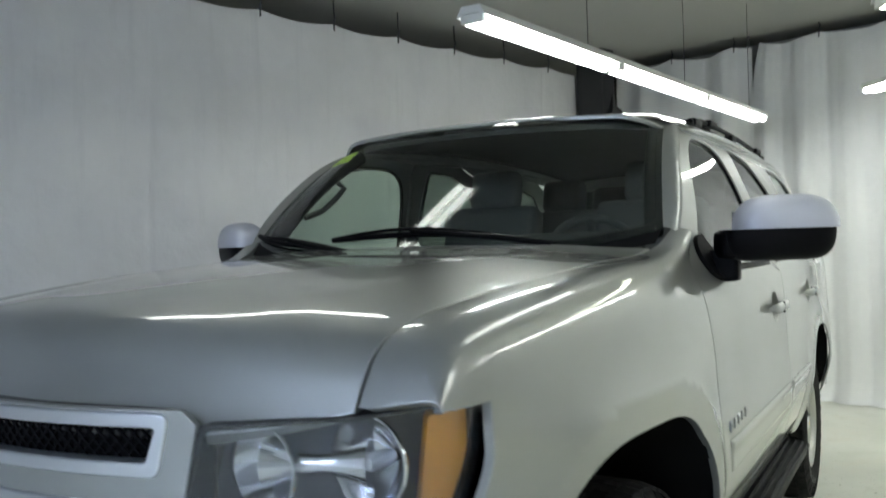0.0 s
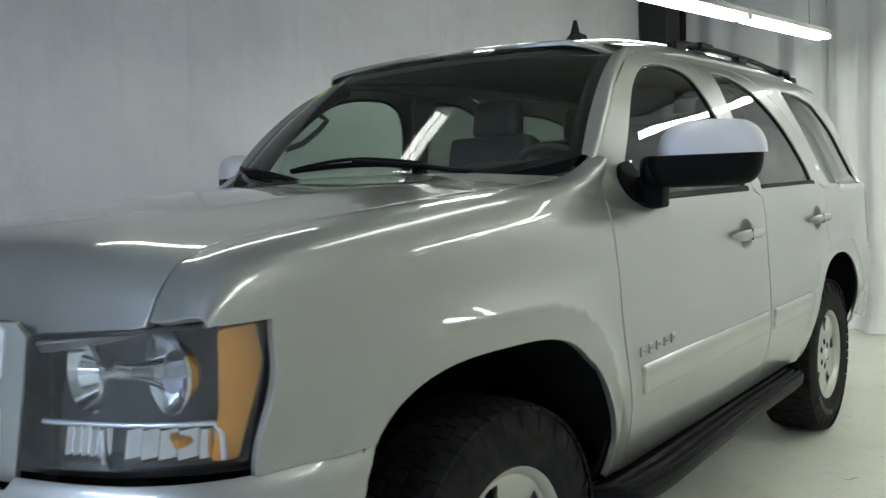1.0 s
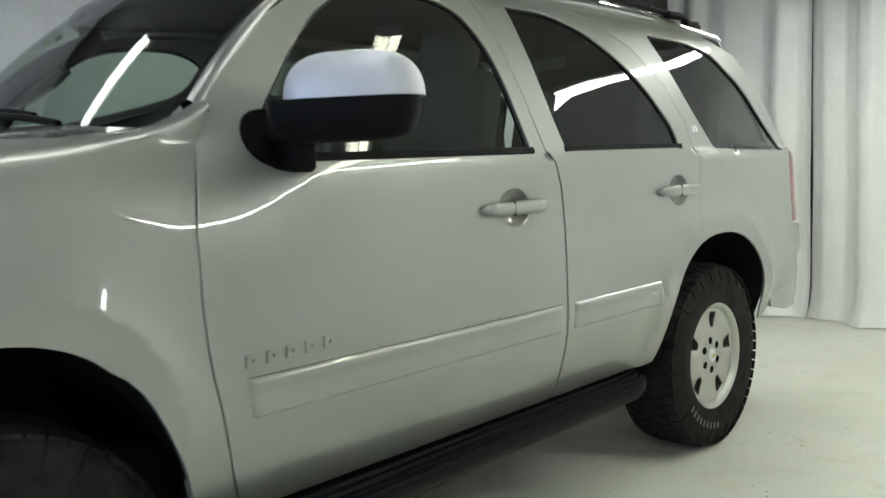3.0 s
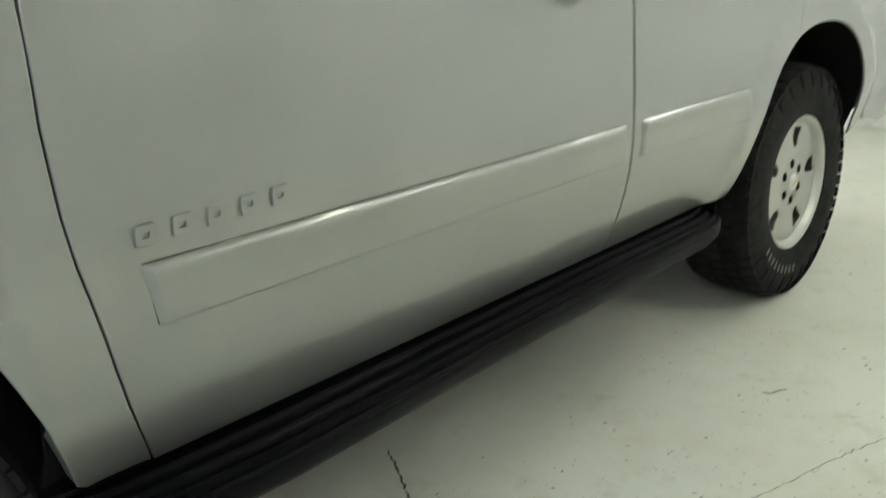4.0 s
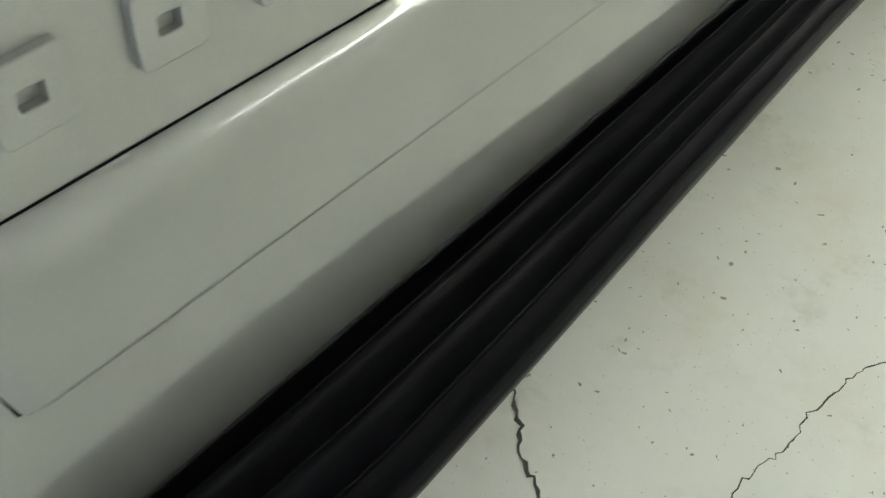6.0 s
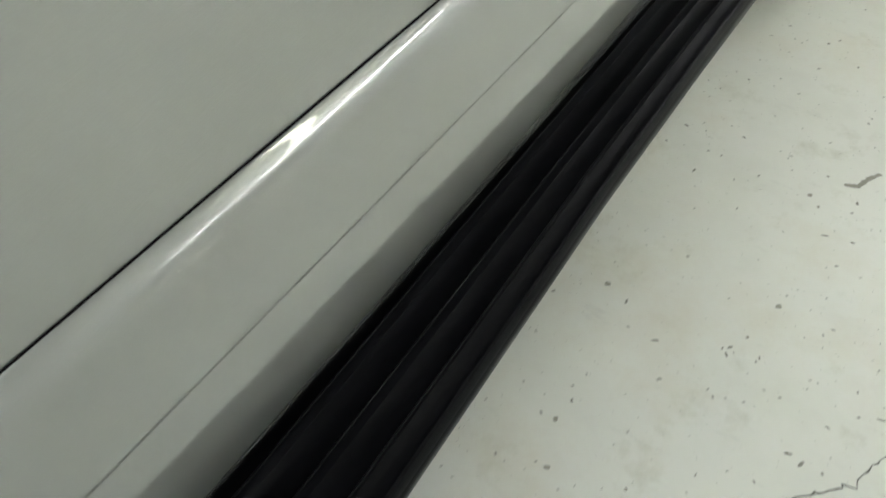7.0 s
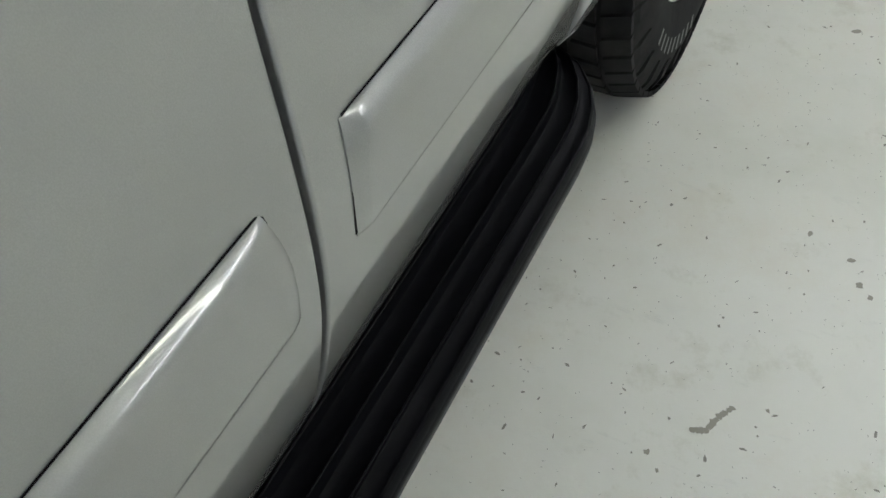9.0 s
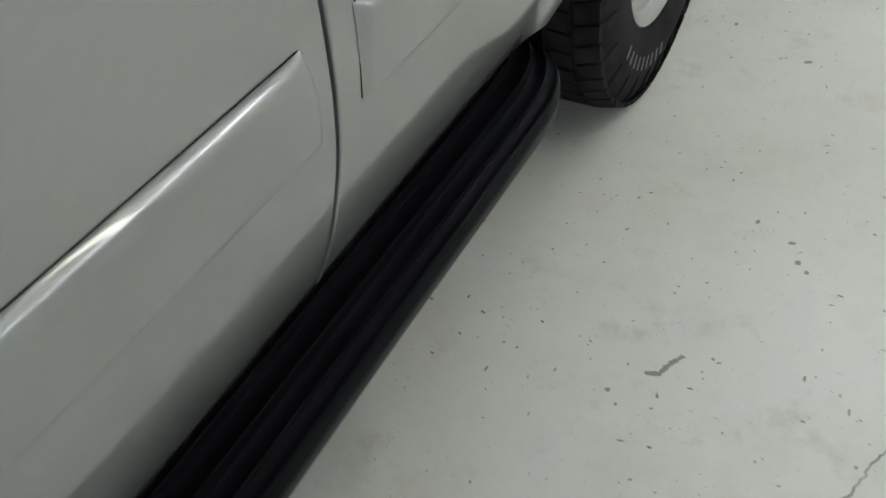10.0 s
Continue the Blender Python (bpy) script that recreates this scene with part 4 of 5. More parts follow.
# door mirror
def door_mirror(side_sign=1):
    head_at = Matrix.Translation((1.125, 1.775, 1.432)) @ Matrix.Rotation(radians(34), 4, "Z")

    def shell(z_sign, hz, shrink, n=40, m=12, long=0.180, round_x=0.5, grow_x=0.5):
        bm = bmesh.new()
        rows = []
        for j in range(m + 1):
            b = j / m * math.pi / 2
            row = []
            for i in range(n):
                a = 2 * math.pi * i / n
                cx = math.copysign(abs(math.cos(a)) ** round_x, math.cos(a)) * math.cos(b) ** grow_x
                cy = math.copysign(abs(math.sin(a)) ** 0.75, math.sin(a)) * math.cos(b) ** 0.6
                row.append(bm.verts.new((long * cx * shrink, 0.085 * cy * shrink, z_sign * hz * math.sin(b) ** 0.9)))
            rows.append(row)
        for r0, r1 in zip(rows, rows[1:]):
            for i in range(n):
                bm.faces.new((r0[i], r0[(i + 1) % n], r1[(i + 1) % n], r1[i]))
        bmesh.ops.remove_doubles(bm, verts=bm.verts, dist=1e-5)
        bmesh.ops.recalc_face_normals(bm, faces=bm.faces)
        return bm

    base = skin("door_mirror", side, rounded([(1.660, 1.412, 0.02), (1.640, 1.375, 0.04), (1.640, 1.330, 0.04), (1.672, 1.292, 0.04), (1.725, 1.273, 0.03), (1.795, 1.272, 0.01), (1.79, 1.335, 0.02), (1.71, 1.42, 0.01)], 0.02), BLACK, car, "door mirror with silver cap and black lower shell", step=0.02, offset=0.014, lip=0.016)
    cap = part("mirror_cap", shell(1, 0.106, 1.0, long=0.162, grow_x=0.55), CAP_SHEEN, base, "silver mirror cap")
    low = part("mirror_shell", shell(-1, 0.098, 0.985, grow_x=0.28), BLACK, base, "black lower mirror shell")
    cap.matrix_world = head_at @ Matrix.Translation((0.026, 0, 0))
    low.matrix_world = head_at
    bm = box_bm(0.16, 0.100, 0.086, (0, 0, 0), 0.022, 4)
    arm = part("mirror_arm", bm, BLACK, base)
    arm.matrix_world = Matrix.Translation((1.028, 1.735, 1.388)) @ Matrix.Rotation(radians(34), 4, "Z")
    bm = box_bm(0.09, 0.07, 0.10, (0.970, 1.745, 1.322), 0.015, 3)
    part("mirror_foot", bm, BLACK, base)
    bm = box_bm(0.24, 0.006, 0.115, (0.0, 0.0, 0.0), 0.002)
    glass = part("mirror_glass", bm, CHROME, base, "mirror glass")
    glass.matrix_world = head_at @ Matrix.Translation((0.01, 0.084, 0.0))
    return base


mirrored(door_mirror(), car)

# glasshouse fittings
def on_screen(u, v, lift=0.022):
    p = one(screen, u, v)
    return (p[0], p[1] - lift * 0.6, p[2] + lift * 0.8)


for us, arm in (((-0.42, 0.36), ((0.62, 0.0), (0.40, 0.055), (0.0, 0.105))), ((-0.99, -0.36), ((-0.25, 0.0), (-0.45, 0.03), (-0.66, 0.06)))):
    knots = [us[0] + (us[1] - us[0]) * i / 8 for i in range(9)]
    blade = tube("wiper_blade", [on_screen(u, (0.10 if us[0] > -0.5 else 0.045) + 0.02 * math.sin(math.pi * i / 8), 0.012) for i, u in enumerate(knots)], 0.010, BLACK, car, "black wiper blade", n=8)
    tube("blade_spine", [on_screen(u, (0.105 if us[0] > -0.5 else 0.05) + 0.02 * math.sin(math.pi * i / 8), 0.012 + 0.020 * math.sin(math.pi * i / 8)) for i, u in enumerate(knots)], 0.007, BLACK, blade, n=6)
    tube("wiper_arm", [on_screen(u, v, 0.036) for u, v in arm], 0.010, BLACK, car, "black wiper arm", n=8)
bm = bmesh.new()
prof = [(2.10, 1.892, 0.016), (2.235, 1.900, 0.016), (2.225, 1.922, 0.012), (2.180, 1.928, 0.008), (2.172, 1.972, 0.003), (2.150, 1.972, 0.003), (2.130, 1.920, 0.008)]
l = [bm.verts.new((0.486 - w, y, z)) for y, z, w in prof]
r = [bm.verts.new((0.486 + w, y, z)) for y, z, w in prof]
bm.faces.new(l)
bm.faces.new(r[::-1])
for i in range(len(prof)):
    bm.faces.new((l[i], l[(i + 1) % len(prof)], r[(i + 1) % len(prof)], r[i]))
bmesh.ops.recalc_face_normals(bm, faces=bm.faces)
bmesh.ops.bevel(bm, geom=list(bm.edges), offset=0.002, segments=2, affect="EDGES")
part("antenna_fin", bm, BLACK, car, "small black roof antenna fin")
for s in (1, -1):
    x = XC + s * 0.635
    pts = []
    for i in range(29):
        y = 2.62 + 1.74 * i / 28
        e = min(i, 28 - i) / 3
        pts.append((x, y, float(roof(np.array([XC + 0.60]), np.array([y]))[0, 2]) - 0.004 + 0.016 * min(1, e)))
    rail = tube("roof_rail", pts, 0.012, BLACK, car, "black roof rail")
    for y in (2.70, 3.45, 4.27):
        z = float(roof(np.array([XC + 0.60]), np.array([y]))[0, 2])
        part("rail_foot", box_bm(0.04, 0.12, 0.035, (x, y, z - 0.006), 0.012, 3), BLACK, rail)
for y in (2.98, 4.12):
    z = float(roof(np.array([XC]), np.array([y]))[0, 2])
    bar = tube("cross_bar", [(XC - 0.63, y, z - 0.02), (XC - 0.52, y, z + 0.004), (XC, y, z + 0.022), (XC + 0.52, y, z + 0.004), (XC + 0.63, y, z - 0.02)], 0.014, BLACK, car, "black roof cross bar")
    for s in (1, -1):
        part("bar_clamp", box_bm(0.05, 0.15, 0.03, (XC + s * 0.635, y, z - 0.020), 0.012, 3), BLACK, bar)
for i, (u0, u1) in enumerate(((-0.90, -0.835), (-0.81, -0.73))):
    for k in range(2):
        loop = rounded([(u0, 0.75 + 0.065 * k), (u1, 0.75 + 0.065 * k), (u1, 0.795 + 0.065 * k), (u0, 0.795 + 0.065 * k)], 0.01, 2)
        skin("sticker", screen, loop, GREEN, ws, "green price sticker bar", step=0.03, offset=0.002, lip=0.001)

# tail
TAILZ = spline([(0.55, 4.95), (0.80, 4.93), (1.20, 4.90), (1.35, 4.85), (1.60, 4.72), (1.85, 4.56)])


def tail(x, z):
    q = np.abs((x - XC) / 0.95)
    return np.stack([x, TAILZ(z) - 0.10 * q**3, z], 1)


gate = skin("tailgate", tail, [(XC - 0.80, 0.82), (XC + 0.80, 0.82), (XC + 0.78, 1.25), (XC + 0.63, 1.84), (XC - 0.63, 1.84), (XC - 0.78, 1.25)], PAINT, car, holes=[rounded([(XC - 0.74, 1.30), (XC + 0.74, 1.30), (XC + 0.62, 1.76), (XC - 0.62, 1.76)], 0.05)], step=0.06, side=-1)
skin("rear_glass", tail, rounded([(XC - 0.74, 1.30), (XC + 0.74, 1.30), (XC + 0.62, 1.76), (XC - 0.62, 1.76)], 0.05), TINT, gate, "dark tinted rear glass", step=0.1, side=-1, offset=-0.01, lip=0.004)


def tail_lamp():
    def surf(p, z):
        a = np.clip(p, 0, 1.1) * math.pi / 2
        x0 = side_x(np.full_like(z, 4.704), z)
        y0 = 4.706 - 0.30 * np.clip(z - 1.22, 0, 1)
        return np.stack([x0 - 0.11 * (1 - np.cos(a)), y0 + 0.16 * np.sin(a), z], 1)
    lamp = skin("tail_lamp", surf, rounded([(0.0, 0.930), (1.0, 0.930), (1.0, 1.285), (0.0, 1.285)], 0.02), RED, car, "red tail lamp", step=0.03, side=1, lip=0.04)
    skin("reverse_lens", surf, rounded([(0.45, 1.02), (0.98, 1.02), (0.98, 1.09), (0.45, 1.09)], 0.015), LENS, lamp, "clear reverse lens", step=0.03, side=1, lip=0.002, offset=0.002)
    return lamp


mirrored(tail_lamp(), car)


def rear_bumper(p, z):
    s = np.abs(p)
    x = np.sign(p) * spline([(0, 0), (0.6, 0.75), (0.8, 0.905), (1.0, 0.935)])(s)
    y = spline([(0, 4.97), (0.6, 4.93), (0.8, 4.85), (1.0, 4.45)])(s)
    return np.stack([XC + x * (1 - 0.10 * np.clip(0.62 - z, 0, 1)), y - 0.15 * np.clip(0.62 - z, 0, 1), z], 1)


skin("rear_bumper", rear_bumper, rounded([(-0.995, 0.79), (0, 0.80), (0.995, 0.79), (0.985, 0.54), (0.9, 0.50), (-0.9, 0.50), (-0.985, 0.54)], 0.02), PAINT, car, step=0.06, side=-1, lip=0.03)

# underside and wheel wells
part("underbody", box_bm(1.62, 3.4, 0.30, (XC, 2.45, 0.52), 0.03), DARK, car, "dark underbody")
part("engine_block", box_bm(1.0, 1.2, 0.75, (XC, 0.80, 0.85), 0.05), DARK, car)
part("firewall", box_bm(1.6, 0.04, 0.85, (XC, 1.43, 0.92)), DARK, car)
part("load_floor", box_bm(1.5, 0.9, 0.4, (XC, 4.35, 0.75), 0.03), DARK, car)


def wheel_well(a, inner):
    bm = bmesh.new()
    rows = []
    for i in range(25):
        t = radians(-12 + 204 * i / 24)
        c, s, p = math.cos(t), math.sin(t), 2 / a["power"]
        y, z = a["yc"] + (a["rx"] + 0.012) * math.copysign(abs(c) ** p, c), a["zc"] + (a["rz"] + 0.012) * math.copysign(abs(s) ** p, s)
        if a is ARCH_F and c > 0 and z < 0.80:
            y += 0.035 + (0.80 - z) * 0.38
        x_out = float(side_x(np.array([y]), np.array([max(z - 0.012, 0.45)]))[0]) - 0.016
        rows.append([bm.verts.new((x, y, z)) for x in (x_out, inner)])
    for r0, r1 in zip(rows, rows[1:]):
        bm.faces.new((r0[0], r0[1], r1[1], r1[0]))
    c = bm.verts.new((inner, a["yc"], a["zc"] - 0.1))
    for r0, r1 in zip(rows, rows[1:]):
        bm.faces.new((r0[1], r1[1], c))
    return part("wheel_well", bm, DARK, car, "black wheel-arch liner")


mirrored(wheel_well(ARCH_F, 0.55), car)
mirrored(wheel_well(ARCH_R, 0.55), car)


# wheels
def build_wheel():
    hub = empty("wheel", "", "")
    hub.parent = car
    w, R, r = 0.262, TYRE, 0.222
    o = 0.0  # outer face plane; the tyre reaches inwards (-x)
    prof = [(r, -0.025), (r + 0.012, -0.006), (r + 0.05, 0.004), (r + 0.095, 0.004), (R - 0.035, -0.008), (R - 0.014, -0.020), (R - 0.0065, -0.045), (R - 0.005, -w / 2), (R - 0.0065, -w + 0.04), (R - 0.02, -w + 0.012), (R - 0.07, -w - 0.002), (r, -w + 0.02)]
    tyre = part("tyre", lathe(prof, 72), RUBBER, hub, "black all-terrain tyre")
    bm = bmesh.new()
    n = 54
    for i in range(n):
        for k, (x0, x1, sh) in enumerate(((-0.046, -0.004, 0.0), (-0.094, -0.054, 0.35), (-0.146, -0.104, 0.7), (-0.198, -0.156, 0.35), (-0.252, -0.208, 0.0))):
            a = 2 * math.pi * (i + sh) / n
            wide = 2 * math.pi / n * (0.88 if k in (0, 4) else 0.86)
            vs = []
            for rr, grow in ((R - 0.011, 1.0), (R + (0.0 if k in (1, 2, 3) else -0.001), 0.93)):
                for da, x in ((-0.5, x0), (0.5, x0), (0.5, x1), (-0.5, x1)):
                    skew = 0.10 * (x - x0) / 0.04 * (1 if k % 2 else -1) * 2 * math.pi / n
                    aa = a + da * wide * grow + skew
                    drop = 0.010 if k == 0 and x == x1 else (0.010 if k == 4 and x == x0 else 0)
                    vs.append(bm.verts.new((x, (rr - drop) * math.cos(aa), (rr - drop) * math.sin(aa))))
            for f in ((4, 5, 6, 7), (0, 1, 5, 4), (1, 2, 6, 5), (2, 3, 7, 6), (3, 0, 4, 7)):
                bm.faces.new([vs[j] for j in f])
        # shoulder lugs on the sidewall
        if i % 2 == 0:
            a = 2 * math.pi * i / n
            vs = []
            for x, rr, da in ((0.002, R - 0.075, 0.26), (-0.004, R - 0.040, 0.32), (-0.016, R - 0.018, 0.34)):
                for s in (-1, 1):
                    aa = a + s * da * 2 * math.pi / n
                    vs.append(bm.verts.new((x + 0.003, rr * math.cos(aa), rr * math.sin(aa))))
            for f in ((0, 1, 3, 2), (2, 3, 5, 4)):
                bm.faces.new([vs[j] for j in f])
            for f in ((0, 2), (2, 4), (1, 3), (3, 5), (0, 1)):
                p, q = vs[f[0]], vs[f[1]]
                e = [bm.verts.new(v.co + Vector((-0.012, 0, 0))) for v in (p, q)]
                bm.faces.new((p, q, e[1], e[0]))
    bmesh.ops.recalc_face_normals(bm, faces=bm.faces)
    tread = part("tread", bm, RUBBER, tyre, smooth=False)
    # pale raised marks on the sidewall, as plain bars
    bm = bmesh.new()
    for i in range(9):
        a = radians(200 + i * 6.2)
        for s in (0,):
            vs = []
            for rr, da in ((R - 0.115, -0.018), (R - 0.115, 0.018), (R - 0.088, 0.020), (R - 0.088, -0.020)):
                vs.append(bm.verts.new((0.0062, rr * math.cos(a + da), rr * math.sin(a + da))))
            bm.faces.new(vs)
    part("sidewall_marking", bm, OUTLINE, tyre, "plain pale raised bars", smooth=False)
    # alloy rim
    rim = part("rim", lathe([(0.205, -0.21), (0.190, -0.12), (0.196, -0.045), (0.214, -0.020), (0.222, -0.012), (0.229, -0.010), (0.231, -0.018), (0.224, -0.03)], 72), ALLOY, hub, "silver alloy wheel with five wide spokes")
    def face(y, z):
        r = np.hypot(y, z)
        q = np.clip(r / 0.2, 0, 1)
        x = -0.030 - 0.0096 * np.cos(q * math.pi) - 0.012 * (r / 0.2) ** 2
        for k in range(5):  # a shallow hollow round each opening
            a = radians(65 + 72 * k)
            x = x - 0.014 * np.exp(-(((y - 0.158 * math.cos(a)) ** 2 + (z - 0.158 * math.sin(a)) ** 2) / 0.036**2))
        return np.stack([x, y, z], 1)

    holes = []
    for k in range(5):
        a = radians(65 + 72 * k)
        u, v = (math.cos(a), math.sin(a)), (-math.sin(a), math.cos(a))
        quad = [(0.118, -0.016), (0.190, -0.034), (0.190, 0.034), (0.118, 0.016)]
        holes.append(rounded([(u[0] * p + v[0] * q, u[1] * p + v[1] * q) for p, q in quad], 0.013, 4))
    spokes = skin("spoke_face", face, [(0.207 * math.cos(t), 0.207 * math.sin(t)) for t in np.linspace(0, 2 * math.pi, 72, endpoint=False)], ALLOY, rim, holes=holes, step=0.012, lip=0.030, round_edge=0.003)
    part("hub_plate", lathe([(0.0, -0.028), (0.034, -0.028), (0.040, -0.031), (0.086, -0.034), (0.090, -0.038), (0.092, -0.08)], 40), ALLOY, rim)
    part("centre_cap", lathe([(0.0, -0.020), (0.026, -0.021), (0.031, -0.026), (0.031, -0.035)], 28), SATIN, rim, "plain centre cap with a gold badge")
    part("cap_badge", box_bm(0.002, 0.030, 0.010, (-0.019, 0, 0), 0.0008), GOLD, rim, "small gold badge", smooth=False)
    for i in range(6):
        a = 2 * math.pi * i / 6 + 0.3
        nut = part("lug_nut", lathe([(0.0, 0.004), (0.006, 0.004), (0.0095, 0.0), (0.0095, -0.02)], 6), DARK, rim, "dark lug nut", smooth=False)
        nut.location = (-0.046, 0.0635 * math.cos(a), 0.0635 * math.sin(a))
        # flat dark disc on the hub plate, painting the shade of a recess
        pocket_shade = part("lug_pocket", lathe([(0.0, -0.0), (0.0155, 0.0), (0.0170, -0.002)], 16), DARK, rim, smooth=False)
        pocket_shade.location = (-0.0315, 0.0635 * math.cos(a), 0.0635 * math.sin(a))
    part("brake_disc", lathe([(0.03, -0.10), (0.165, -0.10), (0.165, -0.125), (0.03, -0.125)], 40), STEEL, rim, "dull steel brake disc")
    part("wheel_back", lathe([(0.0, -0.15), (0.19, -0.15)], 40), DARK, rim)
    return hub


OUTLINE = material("outlined_letter_white", (0.15, 0.15, 0.14), 0.7)
GOLD = material("gold_badge", (0.6, 0.45, 0.12), 0.3, 0.8)
wheel = build_wheel()
wheel.matrix_basis = Matrix.Translation((0.952, AXR, TYRE)) @ Matrix.Rotation(radians(17), 4, "X")


def wheel_copy(m):
    made = {}
    for o in (wheel, *wheel.children_recursive):
        made[o] = o.copy()
        scene.collection.objects.link(made[o])
        made[o].parent = made.get(o.parent, car)
    made[wheel].matrix_basis = m
    return made[wheel]


wheel_copy(Matrix.Translation((0.900, 1.005, TYRE)) @ Matrix.Rotation(radians(-4), 4, "Z") @ Matrix.Rotation(radians(40), 4, "X"))
flip = Matrix.Translation((2 * XC, 0, 0)) @ Matrix.Diagonal((-1, 1, 1, 1))
wheel_copy(flip @ Matrix.Translation((0.952, AXR, TYRE)) @ Matrix.Rotation(radians(70), 4, "X"))
wheel_copy(flip @ Matrix.Translation((0.915, 1.005, TYRE)) @ Matrix.Rotation(radians(10), 4, "X"))


# running board
def running_board():
    y0, y1 = 1.40, 3.365
    base = [(0.868, 0.462), (0.893, 0.460)]
    # three treads, each a shallow trough that rises to a thin raised lip
    for a, b, za, zb in ((0.893, 0.929, 0.460, 0.456), (0.929, 0.961, 0.456, 0.452), (0.961, 0.990, 0.452, 0.447)):
        for q, dz in ((0.10, -0.0050), (0.30, -0.0062), (0.55, -0.0040), (0.78, -0.0012), (0.88, 0.0004), (0.915, 0.0030), (0.945, 0.0042), (0.975, 0.0036), (1.0, -0.0005)):
            base.append((a + (b - a) * q, za + (zb - za) * q + dz))
    base += [(0.996, 0.4440), (1.004, 0.4432), (1.0065, 0.4445), (1.0090, 0.4438), (1.0115, 0.4395), (1.0125, 0.4345), (1.0112, 0.4325), (1.0125, 0.4300), (1.0128, 0.4240), (1.0118, 0.4190), (1.008, 0.402), (0.985, 0.374), (0.945, 0.355), (0.868, 0.352)]
    bm = bmesh.new()
    rings = []
    for i in range(61):
        q = i / 60
        y = y0 + (y1 - y0) * q
        d = min(y - y0, y1 - y)
        wide = float(np.interp(y, [1.5, 1.62, 1.75, 1.95, 2.15, 2.35, 2.55, 2.8], [1.13, 1.19, 1.23, 1.18, 1.12, 1.07, 1.02, 1.0]))
        reach = 0.16 if y > 2.5 else 0.10
        wide *= math.sqrt(max(1 - (max(reach - d, 0) / reach) ** 2 * 0.93, 0.02))
        rings.append([bm.verts.new((0.868 + (x - 0.868) * wide, y, z)) for x, z in base])
    n = len(base)
    for a, b in zip(rings, rings[1:]):
        for j in range(n):
            bm.faces.new((a[j], a[(j + 1) % n], b[(j + 1) % n], b[j]))
    bm.faces.new(rings[0])
    bm.faces.new(rings[-1][::-1])
    bmesh.ops.recalc_face_normals(bm, faces=bm.faces)
    return part("running_board", bm, BOARD, car, "black ribbed running board")


mirrored(running_board(), car)
part("sill", box_bm(0.06, 2.05, 0.14, (0.85, 2.42, 0.43), 0.01), DARK, car)

# cabin
def seat(x, y, wide=0.50):
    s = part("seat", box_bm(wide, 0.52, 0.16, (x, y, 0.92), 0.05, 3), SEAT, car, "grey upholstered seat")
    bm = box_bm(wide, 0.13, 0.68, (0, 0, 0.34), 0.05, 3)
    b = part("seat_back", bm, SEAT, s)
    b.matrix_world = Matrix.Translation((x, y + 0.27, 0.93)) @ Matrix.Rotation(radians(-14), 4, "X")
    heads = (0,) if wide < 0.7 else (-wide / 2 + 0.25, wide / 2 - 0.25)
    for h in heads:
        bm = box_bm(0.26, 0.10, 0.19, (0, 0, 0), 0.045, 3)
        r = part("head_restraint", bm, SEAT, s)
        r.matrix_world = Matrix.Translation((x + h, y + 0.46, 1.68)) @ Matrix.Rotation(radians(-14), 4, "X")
    return s


for x in (XC + 0.40, XC - 0.40):
    seat(x, 2.42)
    seat(x, 3.35, 0.62)
seat(XC, 4.15, 1.25)
bm = box_bm(1.54, 0.55, 0.34, (XC, 1.74, 1.20), 0.10, 4)
dash = part("dashboard", bm, TRIM, car, "dark moulded dashboard")
part("instrument_hood", box_bm(0.42, 0.26, 0.12, (XC + 0.40, 1.86, 1.385), 0.05, 4), TRIM, dash)
ring_pts = []
tilt = Matrix.Translation((XC + 0.40, 2.09, 1.33)) @ Matrix.Rotation(radians(-62), 4, "X")
for i in range(40):
    a = 2 * math.pi * i / 40
    ring_pts.append(tilt @ Vector((0.19 * math.cos(a), 0.19 * math.sin(a), 0)))
wheel_rim = tube("steering_wheel", ring_pts, 0.015, TRIM, car, "dark steering wheel", closed=True)
for a in (200, 340, 270):
    tube("spoke", [tilt @ Vector((0, 0, -0.02)), tilt @ Vector((0.185 * math.cos(radians(a)), 0.185 * math.sin(radians(a)), 0))], 0.016, TRIM, wheel_rim)
tube("steering_column", [tilt @ Vector((0, 0, -0.02)), (XC + 0.40, 1.85, 1.24)], 0.045, TRIM, wheel_rim)
line = [(XC - 0.50, 1.885), (XC + 0.50, 1.885), (XC + 0.58, 1.96), (XC + 0.62, 2.2), (XC + 0.62, 4.5), (XC - 0.62, 4.5), (XC - 0.62, 2.2), (XC - 0.58, 1.96)]
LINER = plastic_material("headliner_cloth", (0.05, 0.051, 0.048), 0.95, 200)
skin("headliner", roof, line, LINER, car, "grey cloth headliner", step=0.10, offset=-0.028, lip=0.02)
for s, e in ((1, 1), (-1, 1)):
    bm = bmesh.new()
    rows = []
    for i in range(22):
        y = 1.55 + 3.1 * i / 21
        rows.append([bm.verts.new((XC + s * (float(side_x(np.array([y]), np.array([z]))[0]) - XC - d), y, z)) for z, d in ((0.55 if y < 3.3 else 1.02, 0.10), (0.9 if y < 3.3 else 1.06, 0.10), (1.15, 0.09), (1.26, 0.07), (1.295, 0.035))])
    for a, b in zip(rows, rows[1:]):
        for j in range(4):
            bm.faces.new((a[j], a[j + 1], b[j + 1], b[j]))
    part("door_trim", bm, TRIM, car, "dark inner door trim")
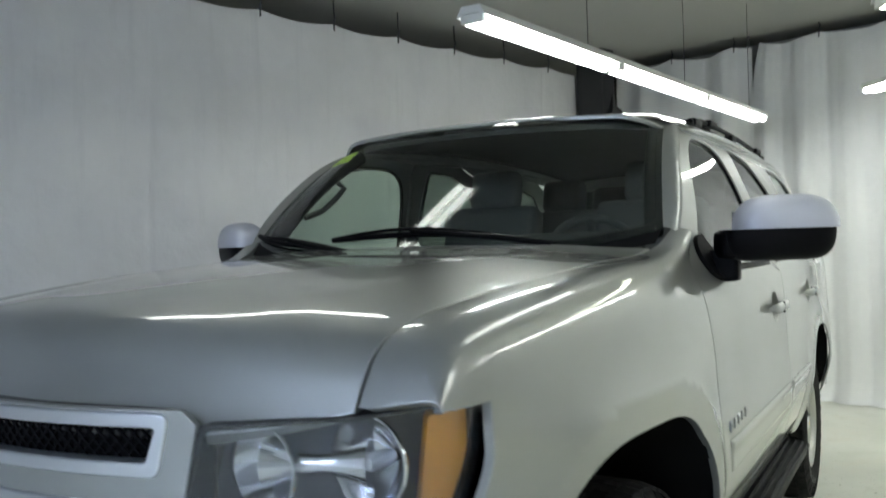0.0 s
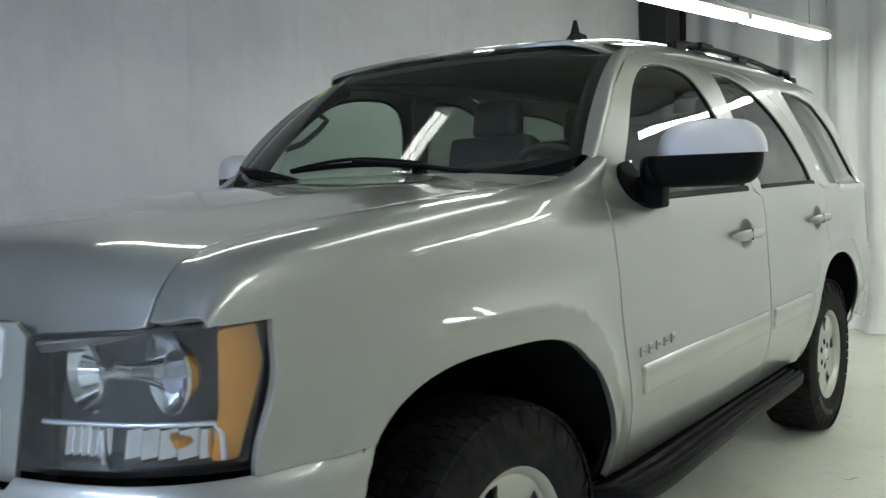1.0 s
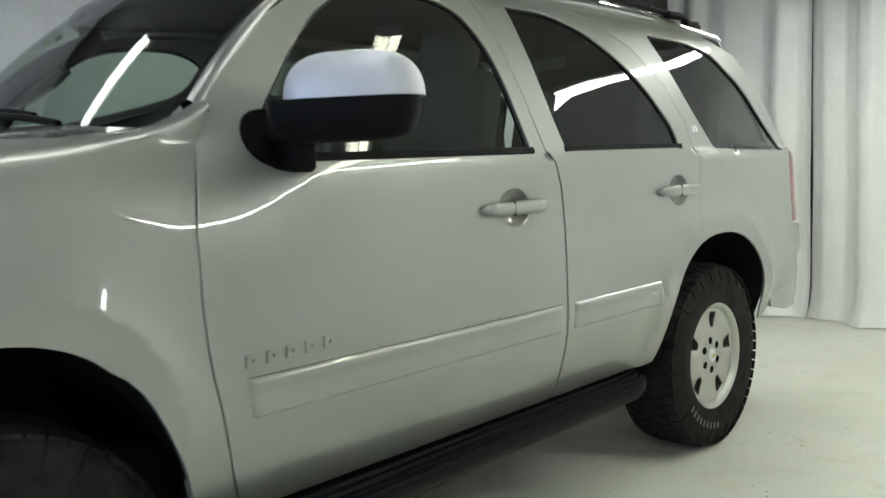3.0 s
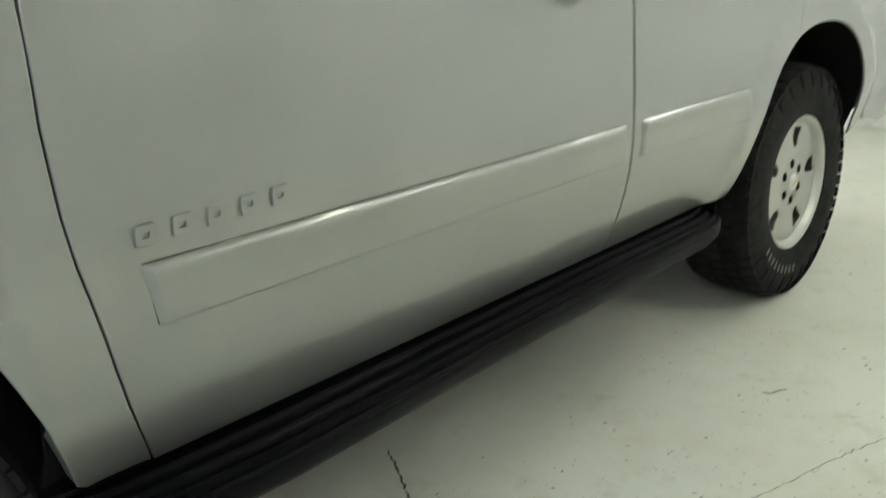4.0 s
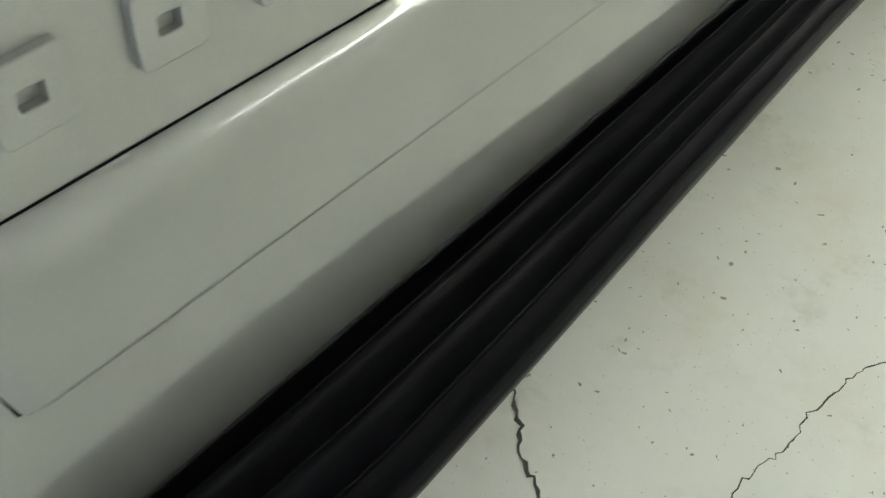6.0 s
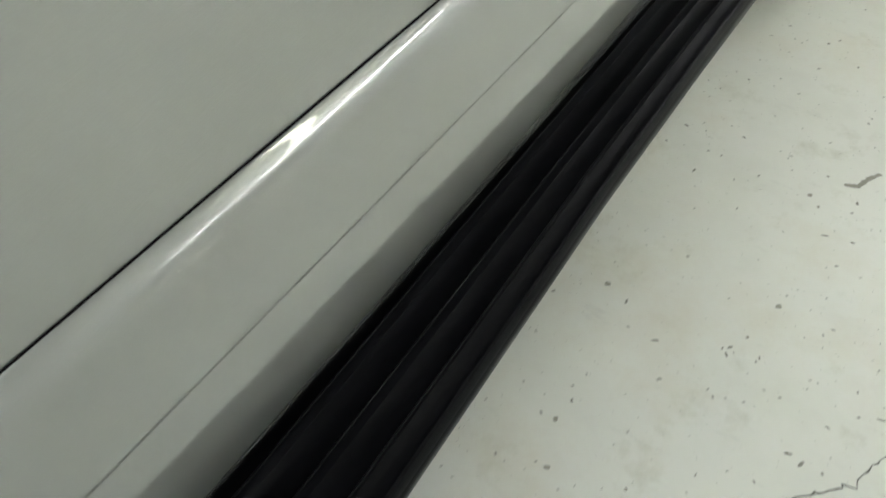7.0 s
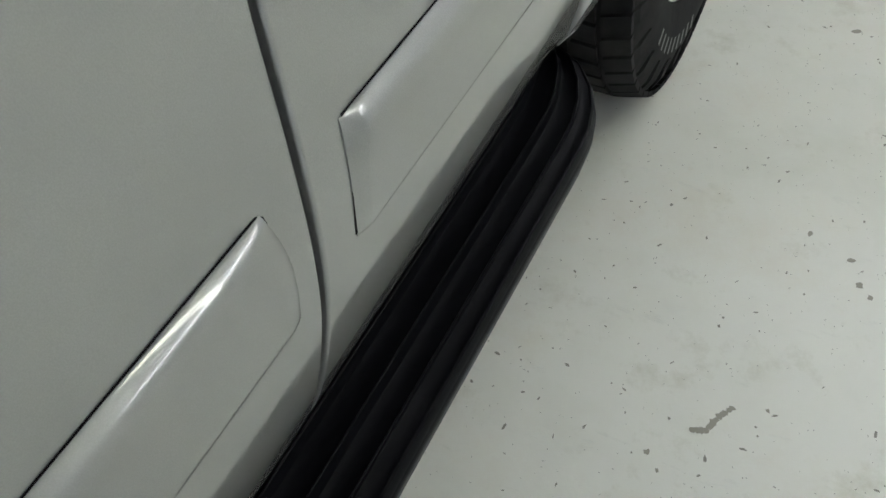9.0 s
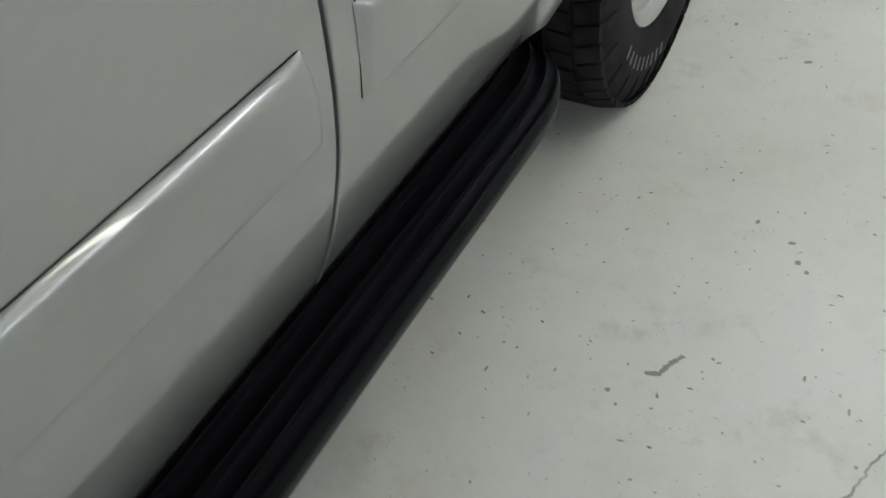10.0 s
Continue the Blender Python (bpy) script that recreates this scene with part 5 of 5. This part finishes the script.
for s in (1, -1):
    pillar = tube("pillar_trim", [Vector(one(screen, s * 0.955, v)) + Vector((-s * 0.015, 0.055, -0.01)) for v in np.linspace(0.02, 0.98, 12)], 0.030, PILLAR, car, "dark inner pillar trim", n=10)
    tube("grab_handle", [Vector(one(screen, s * u, v)) + Vector((-s * 0.02, d, -0.03)) for u, v, d in ((0.93, 0.30, 0.08), (0.90, 0.36, 0.14), (0.895, 0.48, 0.16), (0.90, 0.60, 0.15), (0.93, 0.66, 0.08))], 0.012, TRIM, pillar, "black grab handle", n=8)


# ---- cracks and chips in the floor paint ----
def ribbon(name, pts, width, label, seed, parent=None):
    """A thin ragged dark line on the floor along plan points."""
    rnd = random.Random(seed)
    p = []
    for a, b in zip(pts, pts[1:]):
        a, b = Vector(a), Vector(b)
        n = max(2, int((b - a).length / 0.008))
        for i in range(n):
            p.append(a.lerp(b, i / n) + Vector((rnd.gauss(0, 0.0022), rnd.gauss(0, 0.0022))))
    p.append(Vector(pts[-1]))
    bm = bmesh.new()
    left, right = [], []
    for i, q in enumerate(p):
        d = (p[min(i + 1, len(p) - 1)] - p[max(i - 1, 0)]).normalized()
        n = Vector((-d.y, d.x))
        w = width * rnd.uniform(0.35, 1.0) * (0.4 if i in (0, len(p) - 1) else 1)
        left.append(bm.verts.new((*(q + n * w), 0.0014)))
        right.append(bm.verts.new((*(q - n * w * rnd.uniform(0.5, 1)), 0.0014)))
    for i in range(len(p) - 1):
        bm.faces.new((left[i], right[i], right[i + 1], left[i + 1]))
    bmesh.ops.recalc_face_normals(bm, faces=bm.faces)
    return tagged(part(name, bm, CRACK), label, "floor crack", kind="structure")


ribbon("floor_crack", [(0.60, 2.32), (0.736, 2.241), (0.815, 2.193), (0.865, 2.150), (0.893, 2.10), (0.931, 2.066), (0.956, 2.033), (0.994, 2.016), (1.029, 1.988), (1.10, 1.90), (1.12, 1.78)], 0.0042, "jagged dark crack in the floor paint", 1)
ribbon("floor_crack", [(1.14, 2.02), (1.187, 2.137), (1.193, 2.192), (1.212, 2.267), (1.213, 2.342), (1.226, 2.41), (1.234, 2.463), (1.262, 2.50), (1.288, 2.56), (1.366, 2.64), (1.409, 2.752), (1.46, 2.95), (1.528, 3.156), (1.549, 3.207), (1.62, 3.40)], 0.0016, "fine winding crack in the floor paint", 2)


def blot(bm, x, y, r, rnd, stretch=1.0, turn=0.0, z=0.0016):
    n = rnd.randint(7, 11)
    vs = []
    for i in range(n):
        a = 2 * math.pi * i / n
        rr = r * rnd.uniform(0.55, 1.2)
        u, v = rr * math.cos(a) * stretch, rr * math.sin(a)
        vs.append(bm.verts.new((x + u * math.cos(turn) - v * math.sin(turn), y + u * math.sin(turn) + v * math.cos(turn), z)))
    bm.faces.new(vs)


rnd = random.Random(7)
CHIP = material("bare_concrete_chip", (0.31, 0.30, 0.24), 0.9)
CHIP2 = material("dark_speck", (0.25, 0.245, 0.20), 0.9)
for x, y, r in ((1.188, 2.872, 0.010), (1.351, 3.524, 0.011), (1.370, 3.508, 0.009), (1.263, 3.599, 0.008), (1.151, 3.131, 0.007), (1.172, 3.111, 0.005), (1.280, 3.258, 0.006), (1.332, 3.570, 0.008), (1.046, 4.252, 0.012), (1.033, 2.894, 0.004), (1.187, 2.120, 0.010), (1.232, 4.153, 0.014), (0.998, 2.521, 0.006), (1.023, 2.450, 0.006), (1.135, 2.465, 0.004), (1.125, 2.478, 0.004), (0.951, 2.775, 0.007), (1.169, 2.793, 0.004)):
    bm = bmesh.new()
    blot(bm, x, y, r * 0.62, rnd, rnd.uniform(1.0, 1.6), rnd.uniform(0, 3))
    tagged(part("floor_chip", bm, CHIP), "small grey chip in the floor paint", "floor chip", group="chips in the floor", kind="structure")
bm = bmesh.new()
for i in range(15):
    q = i / 14
    pts = [(1.196, 3.188), (1.214, 3.194), (1.221, 3.218), (1.236, 3.242)]
    k = min(int(q * 3), 2)
    f = q * 3 - k
    blot(bm, pts[k][0] * (1 - f) + pts[k + 1][0] * f, pts[k][1] * (1 - f) + pts[k + 1][1] * f, rnd.uniform(0.0042, 0.0066), rnd, z=0.0016 + i * 0.00004)
tagged(part("floor_chip", bm, CHIP), "long winding grey chip in the floor paint", "floor chip", group="chips in the floor", kind="structure")
bm = bmesh.new()
for i in range(3600):
    x, y = rnd.uniform(0.75, 3.2), rnd.uniform(1.2, 6.6)
    if i > 600:
        x, y = rnd.uniform(0.8, 1.7), rnd.uniform(1.7, 4.6)
    r = 0.0005 + 0.0019 * rnd.random() ** 7
    blot(bm, x, y, r, rnd, rnd.uniform(1.0, 3.0), rnd.uniform(0, 3.1), 0.0013)
tagged(part("paint_specks", bm, CHIP2), "scattered tiny dark specks on the floor", "floor specks", kind="stuff")
